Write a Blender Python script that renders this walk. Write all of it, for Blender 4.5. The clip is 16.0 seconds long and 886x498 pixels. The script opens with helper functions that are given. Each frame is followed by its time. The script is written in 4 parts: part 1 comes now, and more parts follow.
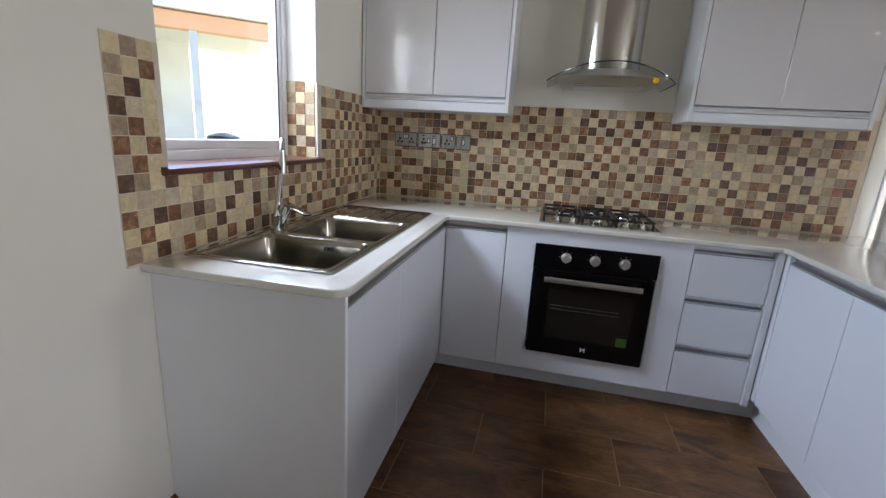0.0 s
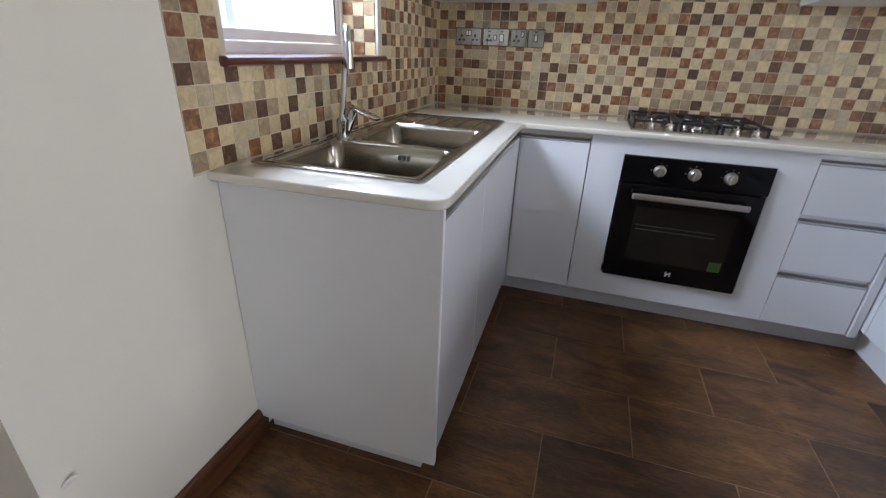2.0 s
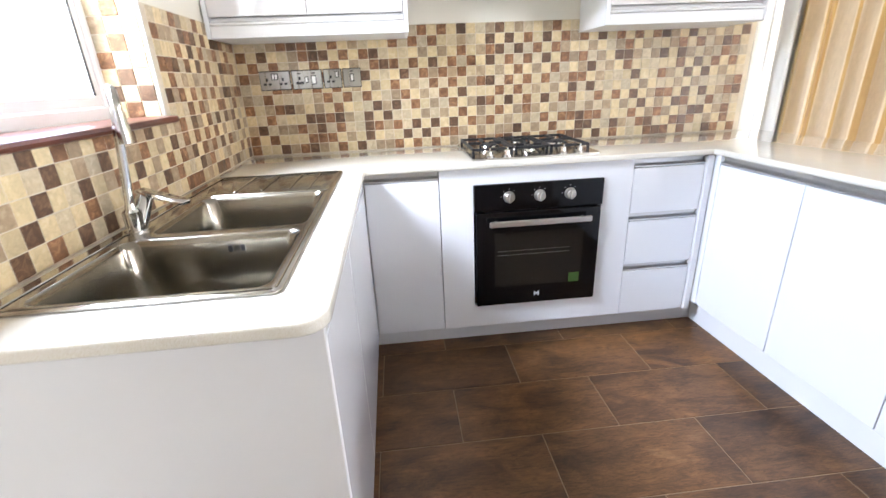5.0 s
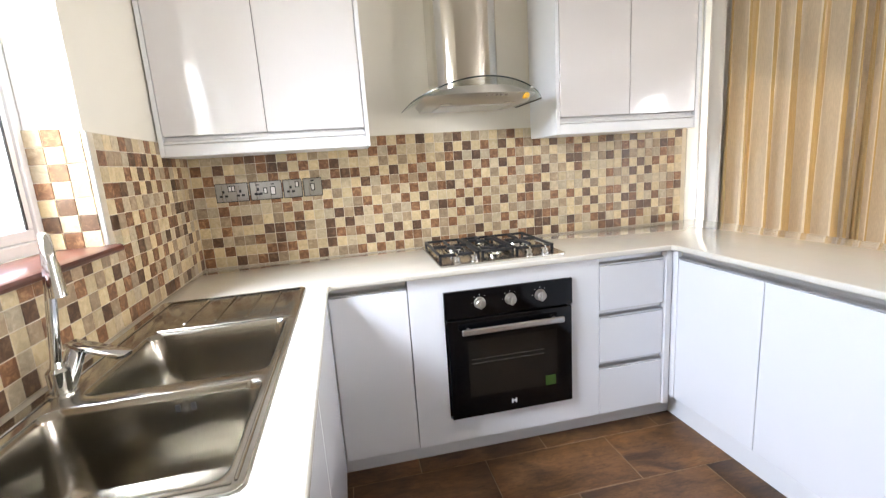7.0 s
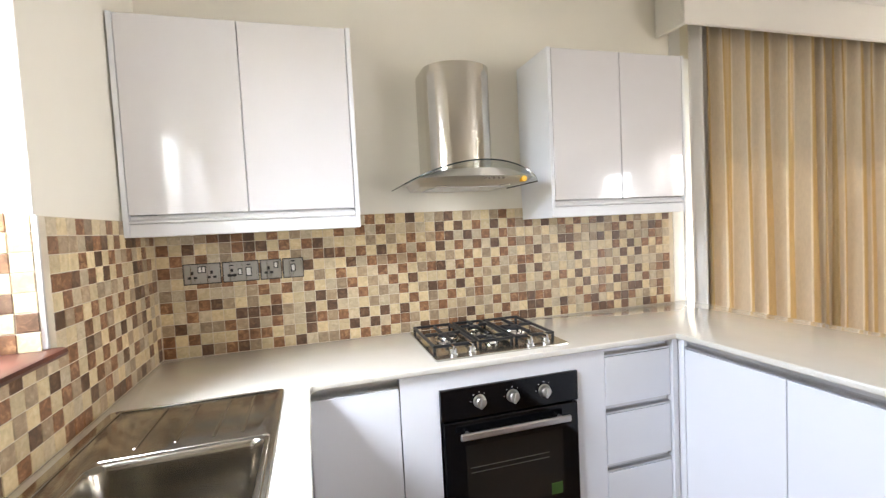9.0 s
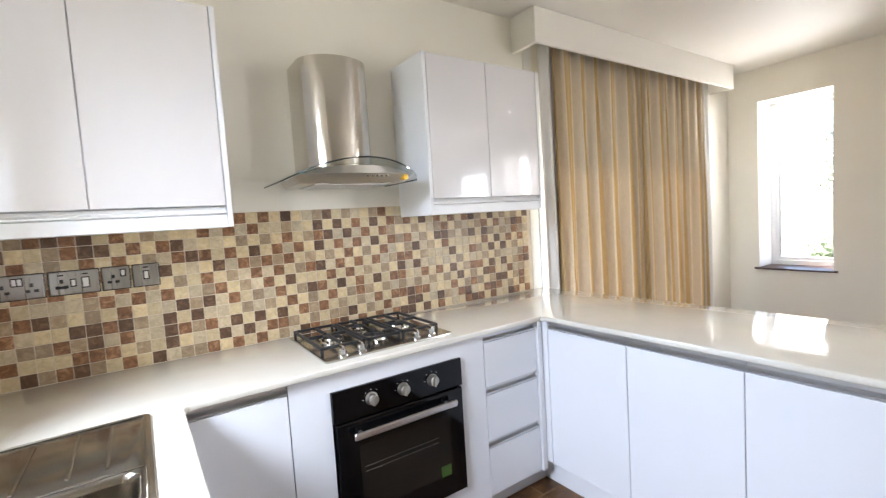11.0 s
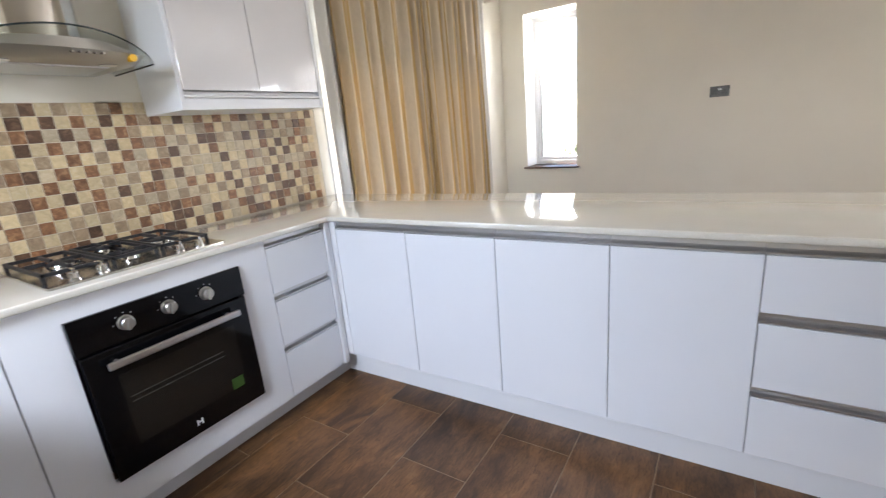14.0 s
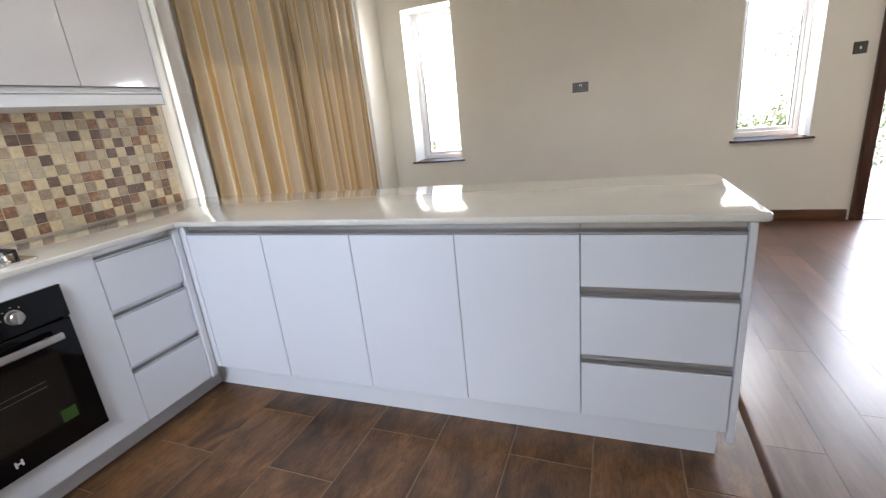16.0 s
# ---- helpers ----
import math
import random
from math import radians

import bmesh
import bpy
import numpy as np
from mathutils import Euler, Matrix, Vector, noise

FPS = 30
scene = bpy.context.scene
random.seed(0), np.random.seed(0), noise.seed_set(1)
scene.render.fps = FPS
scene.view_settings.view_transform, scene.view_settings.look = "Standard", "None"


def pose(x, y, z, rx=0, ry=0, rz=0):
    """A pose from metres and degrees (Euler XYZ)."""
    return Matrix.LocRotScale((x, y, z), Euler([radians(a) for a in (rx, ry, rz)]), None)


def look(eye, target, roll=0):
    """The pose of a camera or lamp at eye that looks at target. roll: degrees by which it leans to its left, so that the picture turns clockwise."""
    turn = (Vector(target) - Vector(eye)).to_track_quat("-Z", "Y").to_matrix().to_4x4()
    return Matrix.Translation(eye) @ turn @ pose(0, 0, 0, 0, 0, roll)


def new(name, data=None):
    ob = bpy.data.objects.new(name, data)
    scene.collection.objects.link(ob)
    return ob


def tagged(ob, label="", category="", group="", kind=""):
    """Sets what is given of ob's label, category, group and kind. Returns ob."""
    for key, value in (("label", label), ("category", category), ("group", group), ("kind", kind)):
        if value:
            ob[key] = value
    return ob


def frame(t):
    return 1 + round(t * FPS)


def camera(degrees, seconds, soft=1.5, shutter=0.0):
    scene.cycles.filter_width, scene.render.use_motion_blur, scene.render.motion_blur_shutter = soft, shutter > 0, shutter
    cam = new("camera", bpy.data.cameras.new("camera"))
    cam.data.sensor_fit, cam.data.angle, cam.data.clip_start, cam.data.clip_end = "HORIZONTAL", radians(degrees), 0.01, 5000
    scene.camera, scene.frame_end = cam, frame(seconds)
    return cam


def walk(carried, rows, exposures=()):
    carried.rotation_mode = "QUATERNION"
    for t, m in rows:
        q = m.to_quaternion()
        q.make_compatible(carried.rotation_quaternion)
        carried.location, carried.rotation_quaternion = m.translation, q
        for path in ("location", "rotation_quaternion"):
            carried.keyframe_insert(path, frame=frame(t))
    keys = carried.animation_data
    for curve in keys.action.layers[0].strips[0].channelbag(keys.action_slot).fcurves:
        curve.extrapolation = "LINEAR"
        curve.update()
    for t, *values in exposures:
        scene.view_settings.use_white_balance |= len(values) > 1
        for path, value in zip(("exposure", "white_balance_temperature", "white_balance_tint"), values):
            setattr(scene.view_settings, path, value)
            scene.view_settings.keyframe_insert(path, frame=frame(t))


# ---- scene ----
cam = camera(90.2, 16.0, 1.2, 0.5)
PATH = [
    (0, (1.13, -2.84, 1.309), (0.695, -0.951, 0.817), 3.4),
    (0.5, (1.057, -2.842, 1.29), (0.616, -0.972, 0.732), 3.1),
    (1, (1.005, -2.824, 1.267), (0.557, -0.986, 0.616), 3.7),
    (1.5, (0.957, -2.786, 1.238), (0.458, -0.993, 0.505), 3.1),
    (2, (0.919, -2.725, 1.212), (0.384, -0.984, 0.386), 2.3),
    (2.5, (0.896, -2.648, 1.196), (0.37, -0.931, 0.317), 0.4),
    (3, (0.887, -2.594, 1.202), (0.402, -0.842, 0.368), -0.6),
    (3.5, (0.88, -2.558, 1.203), (0.499, -0.778, 0.375), -0.3),
    (4, (0.855, -2.52, 1.206), (0.623, -0.712, 0.382), -0.9),
    (4.5, (0.823, -2.49, 1.224), (0.753, -0.656, 0.429), -2.7),
    (5, (0.787, -2.472, 1.25), (0.948, -0.61, 0.535), -2.5),
    (7.5, (0.759, -2.308, 1.38), (1.148, -0.371, 1.066), -3.9),
    (8, (0.756, -2.244, 1.4), (1.127, -0.294, 1.153), -2.9),
    (8.5, (0.73, -2.203, 1.423), (1.15, -0.255, 1.255), -3.0),
    (8.7, (0.712, -2.194, 1.437), (1.177, -0.253, 1.309), -3.0),
    (11, (0.582, -2.161, 1.434), (1.692, -0.503, 1.294), -3.6),
    (11.5, (0.592, -2.173, 1.403), (1.792, -0.591, 1.166), -4.5),
    (12, (0.606, -2.181, 1.374), (1.886, -0.684, 1.028), -4.9),
    (12.5, (0.626, -2.193, 1.35), (1.983, -0.79, 0.917), -4.6),
    (13, (0.648, -2.217, 1.328), (2.095, -0.921, 0.851), -4.4),
    (13.5, (0.67, -2.236, 1.303), (2.192, -1.045, 0.79), -4.9),
    (14, (0.697, -2.27, 1.296), (2.301, -1.202, 0.76), -5.1),
    (14.5, (0.72, -2.309, 1.289), (2.399, -1.364, 0.752), -5.5),
    (15, (0.739, -2.36, 1.282), (2.456, -1.501, 0.725), -6.2),
    (15.5, (0.764, -2.417, 1.279), (2.513, -1.632, 0.712), -6.6),
    (16, (0.792, -2.488, 1.272), (2.56, -1.762, 0.685), -5.8),
]
walk(cam, [(t, look(eye, target, roll)) for t, eye, target, roll in PATH],
     [(0.0, 1.9, 6000, 13), (1.0, 1.98, 6000, 13), (1.5, 2.02, 6000, 13), (2.0, 2.2, 6050, 13), (2.5, 2.58, 6100, 13), (3.0, 2.9, 6150, 13), (3.6, 3.18, 6200, 13), (4.5, 3.4, 6250, 13), (5.0, 3.52, 6250, 13), (7.5, 3.18, 6600, 13), (8.5, 3.15, 6600, 13), (11.0, 3.05, 6300, 13), (12.0, 2.9, 6250, 13), (13.0, 2.82, 6250, 13), (14.5, 2.78, 6300, 13), (16.0, 2.62, 6300, 13)])

# ---- world, sun, lamps ----
world = bpy.data.worlds.new("world")
scene.world = world
world.use_nodes = True
wn = world.node_tree
sky = wn.nodes.new("ShaderNodeTexSky")
sky.sky_type, sky.sun_disc = "NISHITA", False
sky.sun_elevation, sky.sun_rotation = radians(63), radians(23)
wn.links.new(sky.outputs[0], wn.nodes["Background"].inputs[0])
wn.nodes["Background"].inputs[1].default_value = 0.15

sun_data = bpy.data.lights.new("sun", "SUN")
sun_data.energy, sun_data.angle, sun_data.color = 4.5, radians(0.5), (1.0, 0.95, 0.88)
sun = new("sun", sun_data)
sun.matrix_world = look((0, 0, 20), (-4.0, -9.5, 0))


def area_lamp(name, eye, target, w, h, watts, colour=(1, 1, 1), spread=180):
    d = bpy.data.lights.new(name, "AREA")
    d.shape, d.size, d.size_y, d.energy, d.color = "RECTANGLE", w, h, watts, colour
    d.spread = radians(spread)
    ob = new(name, d)
    ob.matrix_world = look(eye, target)
    return ob


# skylight standing in the openings
area_lamp("window_light", (-0.50, -1.29, 2.28), (2.3, -1.25, 0.9), 1.0, 0.62, 17, (0.77, 0.86, 1.0), 145)
area_lamp("window_light", (6.03, -0.56, 2.05), (2.5, -0.70, 1.0), 0.46, 0.56, 4.0, (1.0, 0.965, 0.95), 130)
area_lamp("window_light", (6.03, -3.77, 2.05), (2.5, -3.4, 1.0), 0.46, 0.56, 4.0, (1.0, 0.965, 0.95), 130)
area_lamp("doorway_light", (5.84, -5.02, 1.15), (0, -4.6, 1.25), 0.80, 2.05, 13.4, (0.95, 0.96, 1.0))
area_lamp("curtain_light", (3.9, 0.24, 1.3), (3.9, -3, 1.3), 2.0, 2.0, 3.0, (1.0, 0.97, 0.92))
for y in (-4.02, -2.57):
    d = bpy.data.lights.new("downlight_beam", "SPOT")
    d.energy, d.color, d.spot_size, d.spot_blend, d.shadow_soft_size = 3.0, (1.0, 0.93, 0.82), radians(110), 0.6, 0.03
    new("downlight_beam", d).matrix_world = look((4.42, y, 2.66), (4.42, y, 0))

# ---- materials ----


def mat(name, base=(0.8, 0.8, 0.8), rough=0.5, metal=0.0, coat=0.0):
    m = bpy.data.materials.new(name)
    m.use_nodes = True
    b = m.node_tree.nodes["Principled BSDF"]
    b.inputs["Base Color"].default_value = (*base, 1)
    b.inputs["Roughness"].default_value = rough
    b.inputs["Metallic"].default_value = metal
    b.inputs["Coat Weight"].default_value = coat
    b.inputs["Coat Roughness"].default_value = 0.04
    return m, m.node_tree.nodes, m.node_tree.links, b


def noise_tex(n, l, scale, detail=4.0, rough=0.55, stretch=None, coords="Object"):
    tc = n.new("ShaderNodeTexCoord")
    t = n.new("ShaderNodeTexNoise")
    t.inputs["Scale"].default_value, t.inputs["Detail"].default_value, t.inputs["Roughness"].default_value = scale, detail, rough
    src = tc.outputs[coords]
    if stretch:
        mp = n.new("ShaderNodeMapping")
        mp.inputs["Scale"].default_value = stretch
        l.new(src, mp.inputs["Vector"])
        src = mp.outputs["Vector"]
    l.new(src, t.inputs["Vector"])
    return t


def ramp(n, l, src, stops, constant=False):
    r = n.new("ShaderNodeValToRGB")
    e = r.color_ramp.elements
    while len(e) < len(stops):
        e.new(0.5)
    for el, (p, c) in zip(e, stops):
        el.position, el.color = p, (*c, 1)
    if constant:
        r.color_ramp.interpolation = "CONSTANT"
    l.new(src, r.inputs["Fac"])
    return r


def mix(n, l, kind, fac, a, b):
    x = n.new("ShaderNodeMix")
    x.data_type, x.blend_type = "RGBA", kind
    for sock, v in ((0, fac), (6, a), (7, b)):
        if hasattr(v, "is_linked"):
            l.new(v, x.inputs[sock])
        else:
            x.inputs[sock].default_value = v if sock == 0 else (*v, 1)
    return x.outputs[2]


def bump(n, l, b, height, strength, dist=0.002):
    k = n.new("ShaderNodeBump")
    k.inputs["Strength"].default_value, k.inputs["Distance"].default_value = strength, dist
    l.new(height, k.inputs["Height"])
    l.new(k.outputs[0], b.inputs["Normal"])


def painted(name, base, rough=0.6, vary=0.05, relief=0.12, scale=3.0, fine=90.0, coat=0.0):
    m, n, l, b = mat(name, base, rough, 0, coat)
    big = noise_tex(n, l, scale)
    lo, hi = tuple(c * (1 - vary) for c in base), tuple(min(1, c * (1 + vary)) for c in base)
    l.new(ramp(n, l, big.outputs[0], ((0.3, lo), (0.7, hi))).outputs[0], b.inputs["Base Color"])
    if relief:
        bump(n, l, b, noise_tex(n, l, fine).outputs[0], relief)
    return m


WALL = painted("cream_wall_paint", (0.80, 0.762, 0.668), 0.55, 0.03, 0.18, 1.4, 60)
REVEAL = painted("white_reveal_paint", (0.84, 0.83, 0.80), 0.55, 0.02, 0.15, 2, 70)
CEIL = painted("ceiling_paint", (0.80, 0.77, 0.70), 0.7, 0.02, 0.1, 1.2, 60)
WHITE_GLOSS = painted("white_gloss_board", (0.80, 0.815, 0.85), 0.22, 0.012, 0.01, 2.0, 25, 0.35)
# white wall-cabinet doors; the dim room they reflect is put into the base colour
DIMMED_GLOSS = painted("high_gloss_board_dimmed", (0.70, 0.68, 0.685), 0.19, 0.01, 0.0, 1.6, 14, 1.0)
BOARD_EDGE = painted("white_board", (0.80, 0.81, 0.83), 0.35, 0.015, 0.02, 3, 40)
PLINTH = painted("satin_plinth_foil", (0.66, 0.67, 0.69), 0.32, 0.03, 0.02, 4, 30)
UPVC = painted("white_window_frame", (0.80, 0.80, 0.80), 0.3, 0.02, 0.02, 5, 40)
PLASTIC_DARK = painted("black_plastic", (0.015, 0.015, 0.017), 0.35, 0.1, 0.05, 20, 200)
PLASTIC_WHITE = painted("white_rocker_plastic", (0.75, 0.75, 0.73), 0.3, 0.02, 0, 20, 200)
IRON = painted("cast_iron", (0.018, 0.018, 0.02), 0.5, 0.25, 0.4, 30, 260)
SEALANT = painted("grout", (0.66, 0.58, 0.46), 0.85, 0.12, 0.3, 12, 300)
FLOOR_GROUT = painted("floor_grout", (0.29, 0.20, 0.12), 0.9, 0.15, 0.3, 12, 300)
GREEN = painted("green_sticker", (0.035, 0.085, 0.012), 0.45, 0.05, 0)
YELLOW = painted("yellow_sticker", (0.85, 0.48, 0.02), 0.45, 0.05, 0)
PRINT = painted("silver_print", (0.62, 0.62, 0.62), 0.4, 0.03, 0)
ORANGE = painted("orange_fascia", (0.80, 0.43, 0.24), 0.6, 0.06, 0.1)
RENDERED = painted("neighbour_render", (0.86, 0.83, 0.80), 0.8, 0.05, 0.2)
GREYPOST = painted("grey_post", (0.58, 0.57, 0.57), 0.8, 0.08, 0.2)
PAVING = painted("concrete_paving", (0.42, 0.40, 0.36), 0.85, 0.12, 0.4, 2, 60)


def steel(name, base, rough, stretch, amount=0.12):
    m, n, l, b = mat(name, base, rough, 1.0)
    t = noise_tex(n, l, 60, 5, 0.6, stretch)
    mr = n.new("ShaderNodeMapRange")
    mr.inputs["To Min"].default_value, mr.inputs["To Max"].default_value = rough - amount * 0.6, rough + amount
    l.new(t.outputs[0], mr.inputs["Value"])
    l.new(mr.outputs[0], b.inputs["Roughness"])
    bump(n, l, b, t.outputs[0], 0.015, 0.0003)
    return m


STEEL = steel("brushed_steel", (0.55, 0.535, 0.50), 0.20, (2.5, 2.5, 0.03), 0.06)
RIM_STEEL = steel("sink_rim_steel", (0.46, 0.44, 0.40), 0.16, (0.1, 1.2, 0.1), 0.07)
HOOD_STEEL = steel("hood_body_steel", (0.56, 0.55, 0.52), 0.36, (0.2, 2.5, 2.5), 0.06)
# same steel as the rim; the bowls' dark brown reflections are in the colour
SHADED_SINK_STEEL = steel("shaded_sink_steel", (0.33, 0.305, 0.26), 0.17, (0.1, 1.2, 0.1), 0.05)
CHIMNEY = steel("drawn_steel", (0.62, 0.595, 0.54), 0.11, (2.5, 2.5, 0.03), 0.05)
cb = CHIMNEY.node_tree.nodes["Principled BSDF"]
cb.inputs["Anisotropic"].default_value, cb.inputs["Anisotropic Rotation"].default_value = 0.8, 0.25
tg = CHIMNEY.node_tree.nodes.new("ShaderNodeTangent")
tg.direction_type, tg.axis = "RADIAL", "Z"
CHIMNEY.node_tree.links.new(tg.outputs[0], cb.inputs["Tangent"])
CHROME = steel("chrome", (0.64, 0.64, 0.63), 0.08, (1, 1, 1), 0.03)
ALU = steel("anodised_aluminium", (0.62, 0.62, 0.62), 0.30, (0.2, 0.2, 4))
NICKEL = steel("brushed_plate", (0.38, 0.365, 0.34), 0.27, (3, 1, 0.1))
# brushed plate with its colour darkened to offset the window's bright reflection
DIMMED_NICKEL = steel("dimmed_plate", (0.13, 0.125, 0.115), 0.40, (3, 1, 0.1))
KNOB_STEEL = steel("satin_knob", (0.50, 0.48, 0.44), 0.30, (3, 1, 0.1))


def quartz():
    m, n, l, b = mat("cream_quartz", (0.74, 0.71, 0.63), 0.07, 0, 0.7)
    f = noise_tex(n, l, 420, 2)
    g = noise_tex(n, l, 5, 4)
    c = ramp(n, l, f.outputs[0], ((0.35, (0.70, 0.665, 0.57)), (0.5, (0.76, 0.735, 0.66)), (0.68, (0.80, 0.785, 0.73))))
    k = ramp(n, l, g.outputs[0], ((0.3, (0.96, 0.95, 0.93)), (0.7, (1, 1, 1))))
    l.new(mix(n, l, "MULTIPLY", 1.0, c.outputs[0], k.outputs[0]), b.inputs["Base Color"])
    return m


QUARTZ = quartz()


def mosaic(name, tone, vein, depth, per_object=True):
    """Glazed stone-look mosaic, marbled and pitted."""
    m, n, l, b = mat(name, tone, 0.42, 0, 0.03)
    src = n.new("ShaderNodeObjectInfo").outputs["Random"] if per_object else n.new("ShaderNodeNewGeometry").outputs["Random Per Island"]
    off = n.new("ShaderNodeVectorMath")
    off.operation = "SCALE"
    off.inputs[0].default_value = (7.0, 3.0, 5.0)
    l.new(src, off.inputs["Scale"])
    add = n.new("ShaderNodeVectorMath")
    l.new(n.new("ShaderNodeTexCoord").outputs["Object"], add.inputs[0])
    l.new(off.outputs[0], add.inputs[1])
    w = n.new("ShaderNodeTexNoise")
    w.inputs["Scale"].default_value, w.inputs["Detail"].default_value, w.inputs["Roughness"].default_value, w.inputs["Distortion"].default_value = 42.0, 7.0, 0.66, 0.8
    l.new(add.outputs[0], w.inputs["Vector"])
    dark = tuple(c * (1 - depth) for c in tone)
    c = ramp(n, l, w.outputs[0], ((0.34, dark), (0.52, tone), (0.68, vein)))
    v = ramp(n, l, src, ((0.0, (0.84, 0.84, 0.85)), (1.0, (1.12, 1.11, 1.08))))
    l.new(mix(n, l, "MULTIPLY", 1.0, c.outputs[0], v.outputs[0]), b.inputs["Base Color"])
    bump(n, l, b, w.outputs[0], 0.3, 0.0012)
    return m


TONES = (("cream", (0.65, 0.525, 0.315), (0.71, 0.61, 0.42), 0.18), ("taupe", (0.37, 0.27, 0.17), (0.49, 0.385, 0.26), 0.24), ("rust", (0.25, 0.118, 0.054), (0.46, 0.26, 0.13), 0.45), ("umber", (0.125, 0.066, 0.036), (0.24, 0.14, 0.078), 0.35), ("sand", (0.55, 0.455, 0.31), (0.64, 0.55, 0.40), 0.2))
MOSAIC = [mosaic(f"mosaic_{k}", a, b, d) for k, a, b, d in TONES]
MOSAIC_FAR = [mosaic(f"mosaic_field_{k}", a, b, d, False) for k, a, b, d in TONES]


def wood(name, dark, mid, light, rough, stretch, vary=True, coat=0.0):
    m, n, l, b = mat(name, mid, rough, 0, coat)
    info = n.new("ShaderNodeObjectInfo")
    tc = n.new("ShaderNodeTexCoord")
    off = n.new("ShaderNodeVectorMath")
    off.operation = "SCALE"
    off.inputs[0].default_value = (37.0, 21.0, 11.0)
    l.new(info.outputs["Random"], off.inputs["Scale"])
    add = n.new("ShaderNodeVectorMath")
    l.new(tc.outputs["Object"], add.inputs[0])
    l.new(off.outputs[0], add.inputs[1])
    mp = n.new("ShaderNodeMapping")
    mp.inputs["Scale"].default_value = stretch
    l.new(add.outputs[0], mp.inputs["Vector"])
    t = n.new("ShaderNodeTexNoise")
    t.inputs["Scale"].default_value, t.inputs["Detail"].default_value, t.inputs["Roughness"].default_value, t.inputs["Distortion"].default_value = 3.0, 8.0, 0.62, 1.1
    l.new(mp.outputs[0], t.inputs["Vector"])
    c = ramp(n, l, t.outputs[0], ((0.30, dark), (0.5, mid), (0.72, light)))
    w = n.new("ShaderNodeTexNoise")
    w.inputs["Scale"].default_value, w.inputs["Detail"].default_value = 2.2, 3.0
    l.new(add.outputs[0], w.inputs["Vector"])
    k = ramp(n, l, w.outputs[0], ((0.3, (0.62, 0.60, 0.58)), (0.7, (1.15, 1.12, 1.08))))
    col = mix(n, l, "MULTIPLY", 1.0, c.outputs[0], k.outputs[0])
    if vary:
        v = ramp(n, l, info.outputs["Random"], ((0.0, (0.82, 0.82, 0.82)), (1.0, (1.12, 1.10, 1.06))))
        col = mix(n, l, "MULTIPLY", 1.0, col, v.outputs[0])
    l.new(col, b.inputs["Base Color"])
    mr = n.new("ShaderNodeMapRange")
    mr.inputs["To Min"].default_value, mr.inputs["To Max"].default_value = rough - 0.06, rough + 0.1
    l.new(t.outputs[0], mr.inputs["Value"])
    l.new(mr.outputs[0], b.inputs["Roughness"])
    bump(n, l, b, t.outputs[0], 0.15, 0.001)
    return m


def floor_porcelain():
    """Printed walnut figure: blotched ground, wavering grain, tile-to-tile shifts."""
    m, n, l, b = mat("wood_look_porcelain", (0.13, 0.065, 0.026), 0.36)
    info = n.new("ShaderNodeObjectInfo")
    off = n.new("ShaderNodeVectorMath")
    off.operation = "SCALE"
    off.inputs[0].default_value = (37.0, 21.0, 11.0)
    l.new(info.outputs["Random"], off.inputs["Scale"])
    add = n.new("ShaderNodeVectorMath")
    l.new(n.new("ShaderNodeTexCoord").outputs["Object"], add.inputs[0])
    l.new(off.outputs[0], add.inputs[1])

    def layer(stretch, scale, detail, rough, warp):
        mp = n.new("ShaderNodeMapping")
        mp.inputs["Scale"].default_value = stretch
        l.new(add.outputs[0], mp.inputs["Vector"])
        t = n.new("ShaderNodeTexNoise")
        t.inputs["Scale"].default_value, t.inputs["Detail"].default_value, t.inputs["Roughness"].default_value, t.inputs["Distortion"].default_value = scale, detail, rough, warp
        l.new(mp.outputs[0], t.inputs["Vector"])
        return t.outputs[0]

    blotch = layer((1.0, 2.0, 1.0), 4.2, 5.0, 0.58, 0.7)
    grain = layer((2.2, 14.0, 1.0), 5.0, 8.0, 0.68, 1.8)
    figure = layer((1.6, 5.0, 1.0), 7.0, 4.0, 0.5, 3.2)
    c = ramp(n, l, blotch, ((0.32, (0.050, 0.024, 0.011)), (0.48, (0.122, 0.060, 0.024)), (0.62, (0.185, 0.090, 0.035)), (0.76, (0.25, 0.14, 0.062))))
    g = ramp(n, l, grain, ((0.32, (0.55, 0.52, 0.50)), (0.52, (1.0, 1.0, 1.0)), (0.72, (1.32, 1.27, 1.20))))
    f = ramp(n, l, figure, ((0.40, (0.80, 0.78, 0.75)), (0.50, (1.12, 1.10, 1.06)), (0.58, (0.90, 0.89, 0.88)), (0.68, (1.10, 1.08, 1.05))))
    v = ramp(n, l, info.outputs["Random"], ((0.0, (0.72, 0.72, 0.74)), (0.5, (1.0, 0.97, 0.93)), (1.0, (1.18, 1.13, 1.05))))
    col = mix(n, l, "MULTIPLY", 1.0, c.outputs[0], g.outputs[0])
    col = mix(n, l, "MULTIPLY", 1.0, col, f.outputs[0])
    l.new(mix(n, l, "MULTIPLY", 1.0, col, v.outputs[0]), b.inputs["Base Color"])
    mr = n.new("ShaderNodeMapRange")
    mr.inputs["To Min"].default_value, mr.inputs["To Max"].default_value = 0.28, 0.48
    l.new(grain, mr.inputs["Value"])
    l.new(mr.outputs[0], b.inputs["Roughness"])
    bump(n, l, b, grain, 0.2, 0.001)
    return m


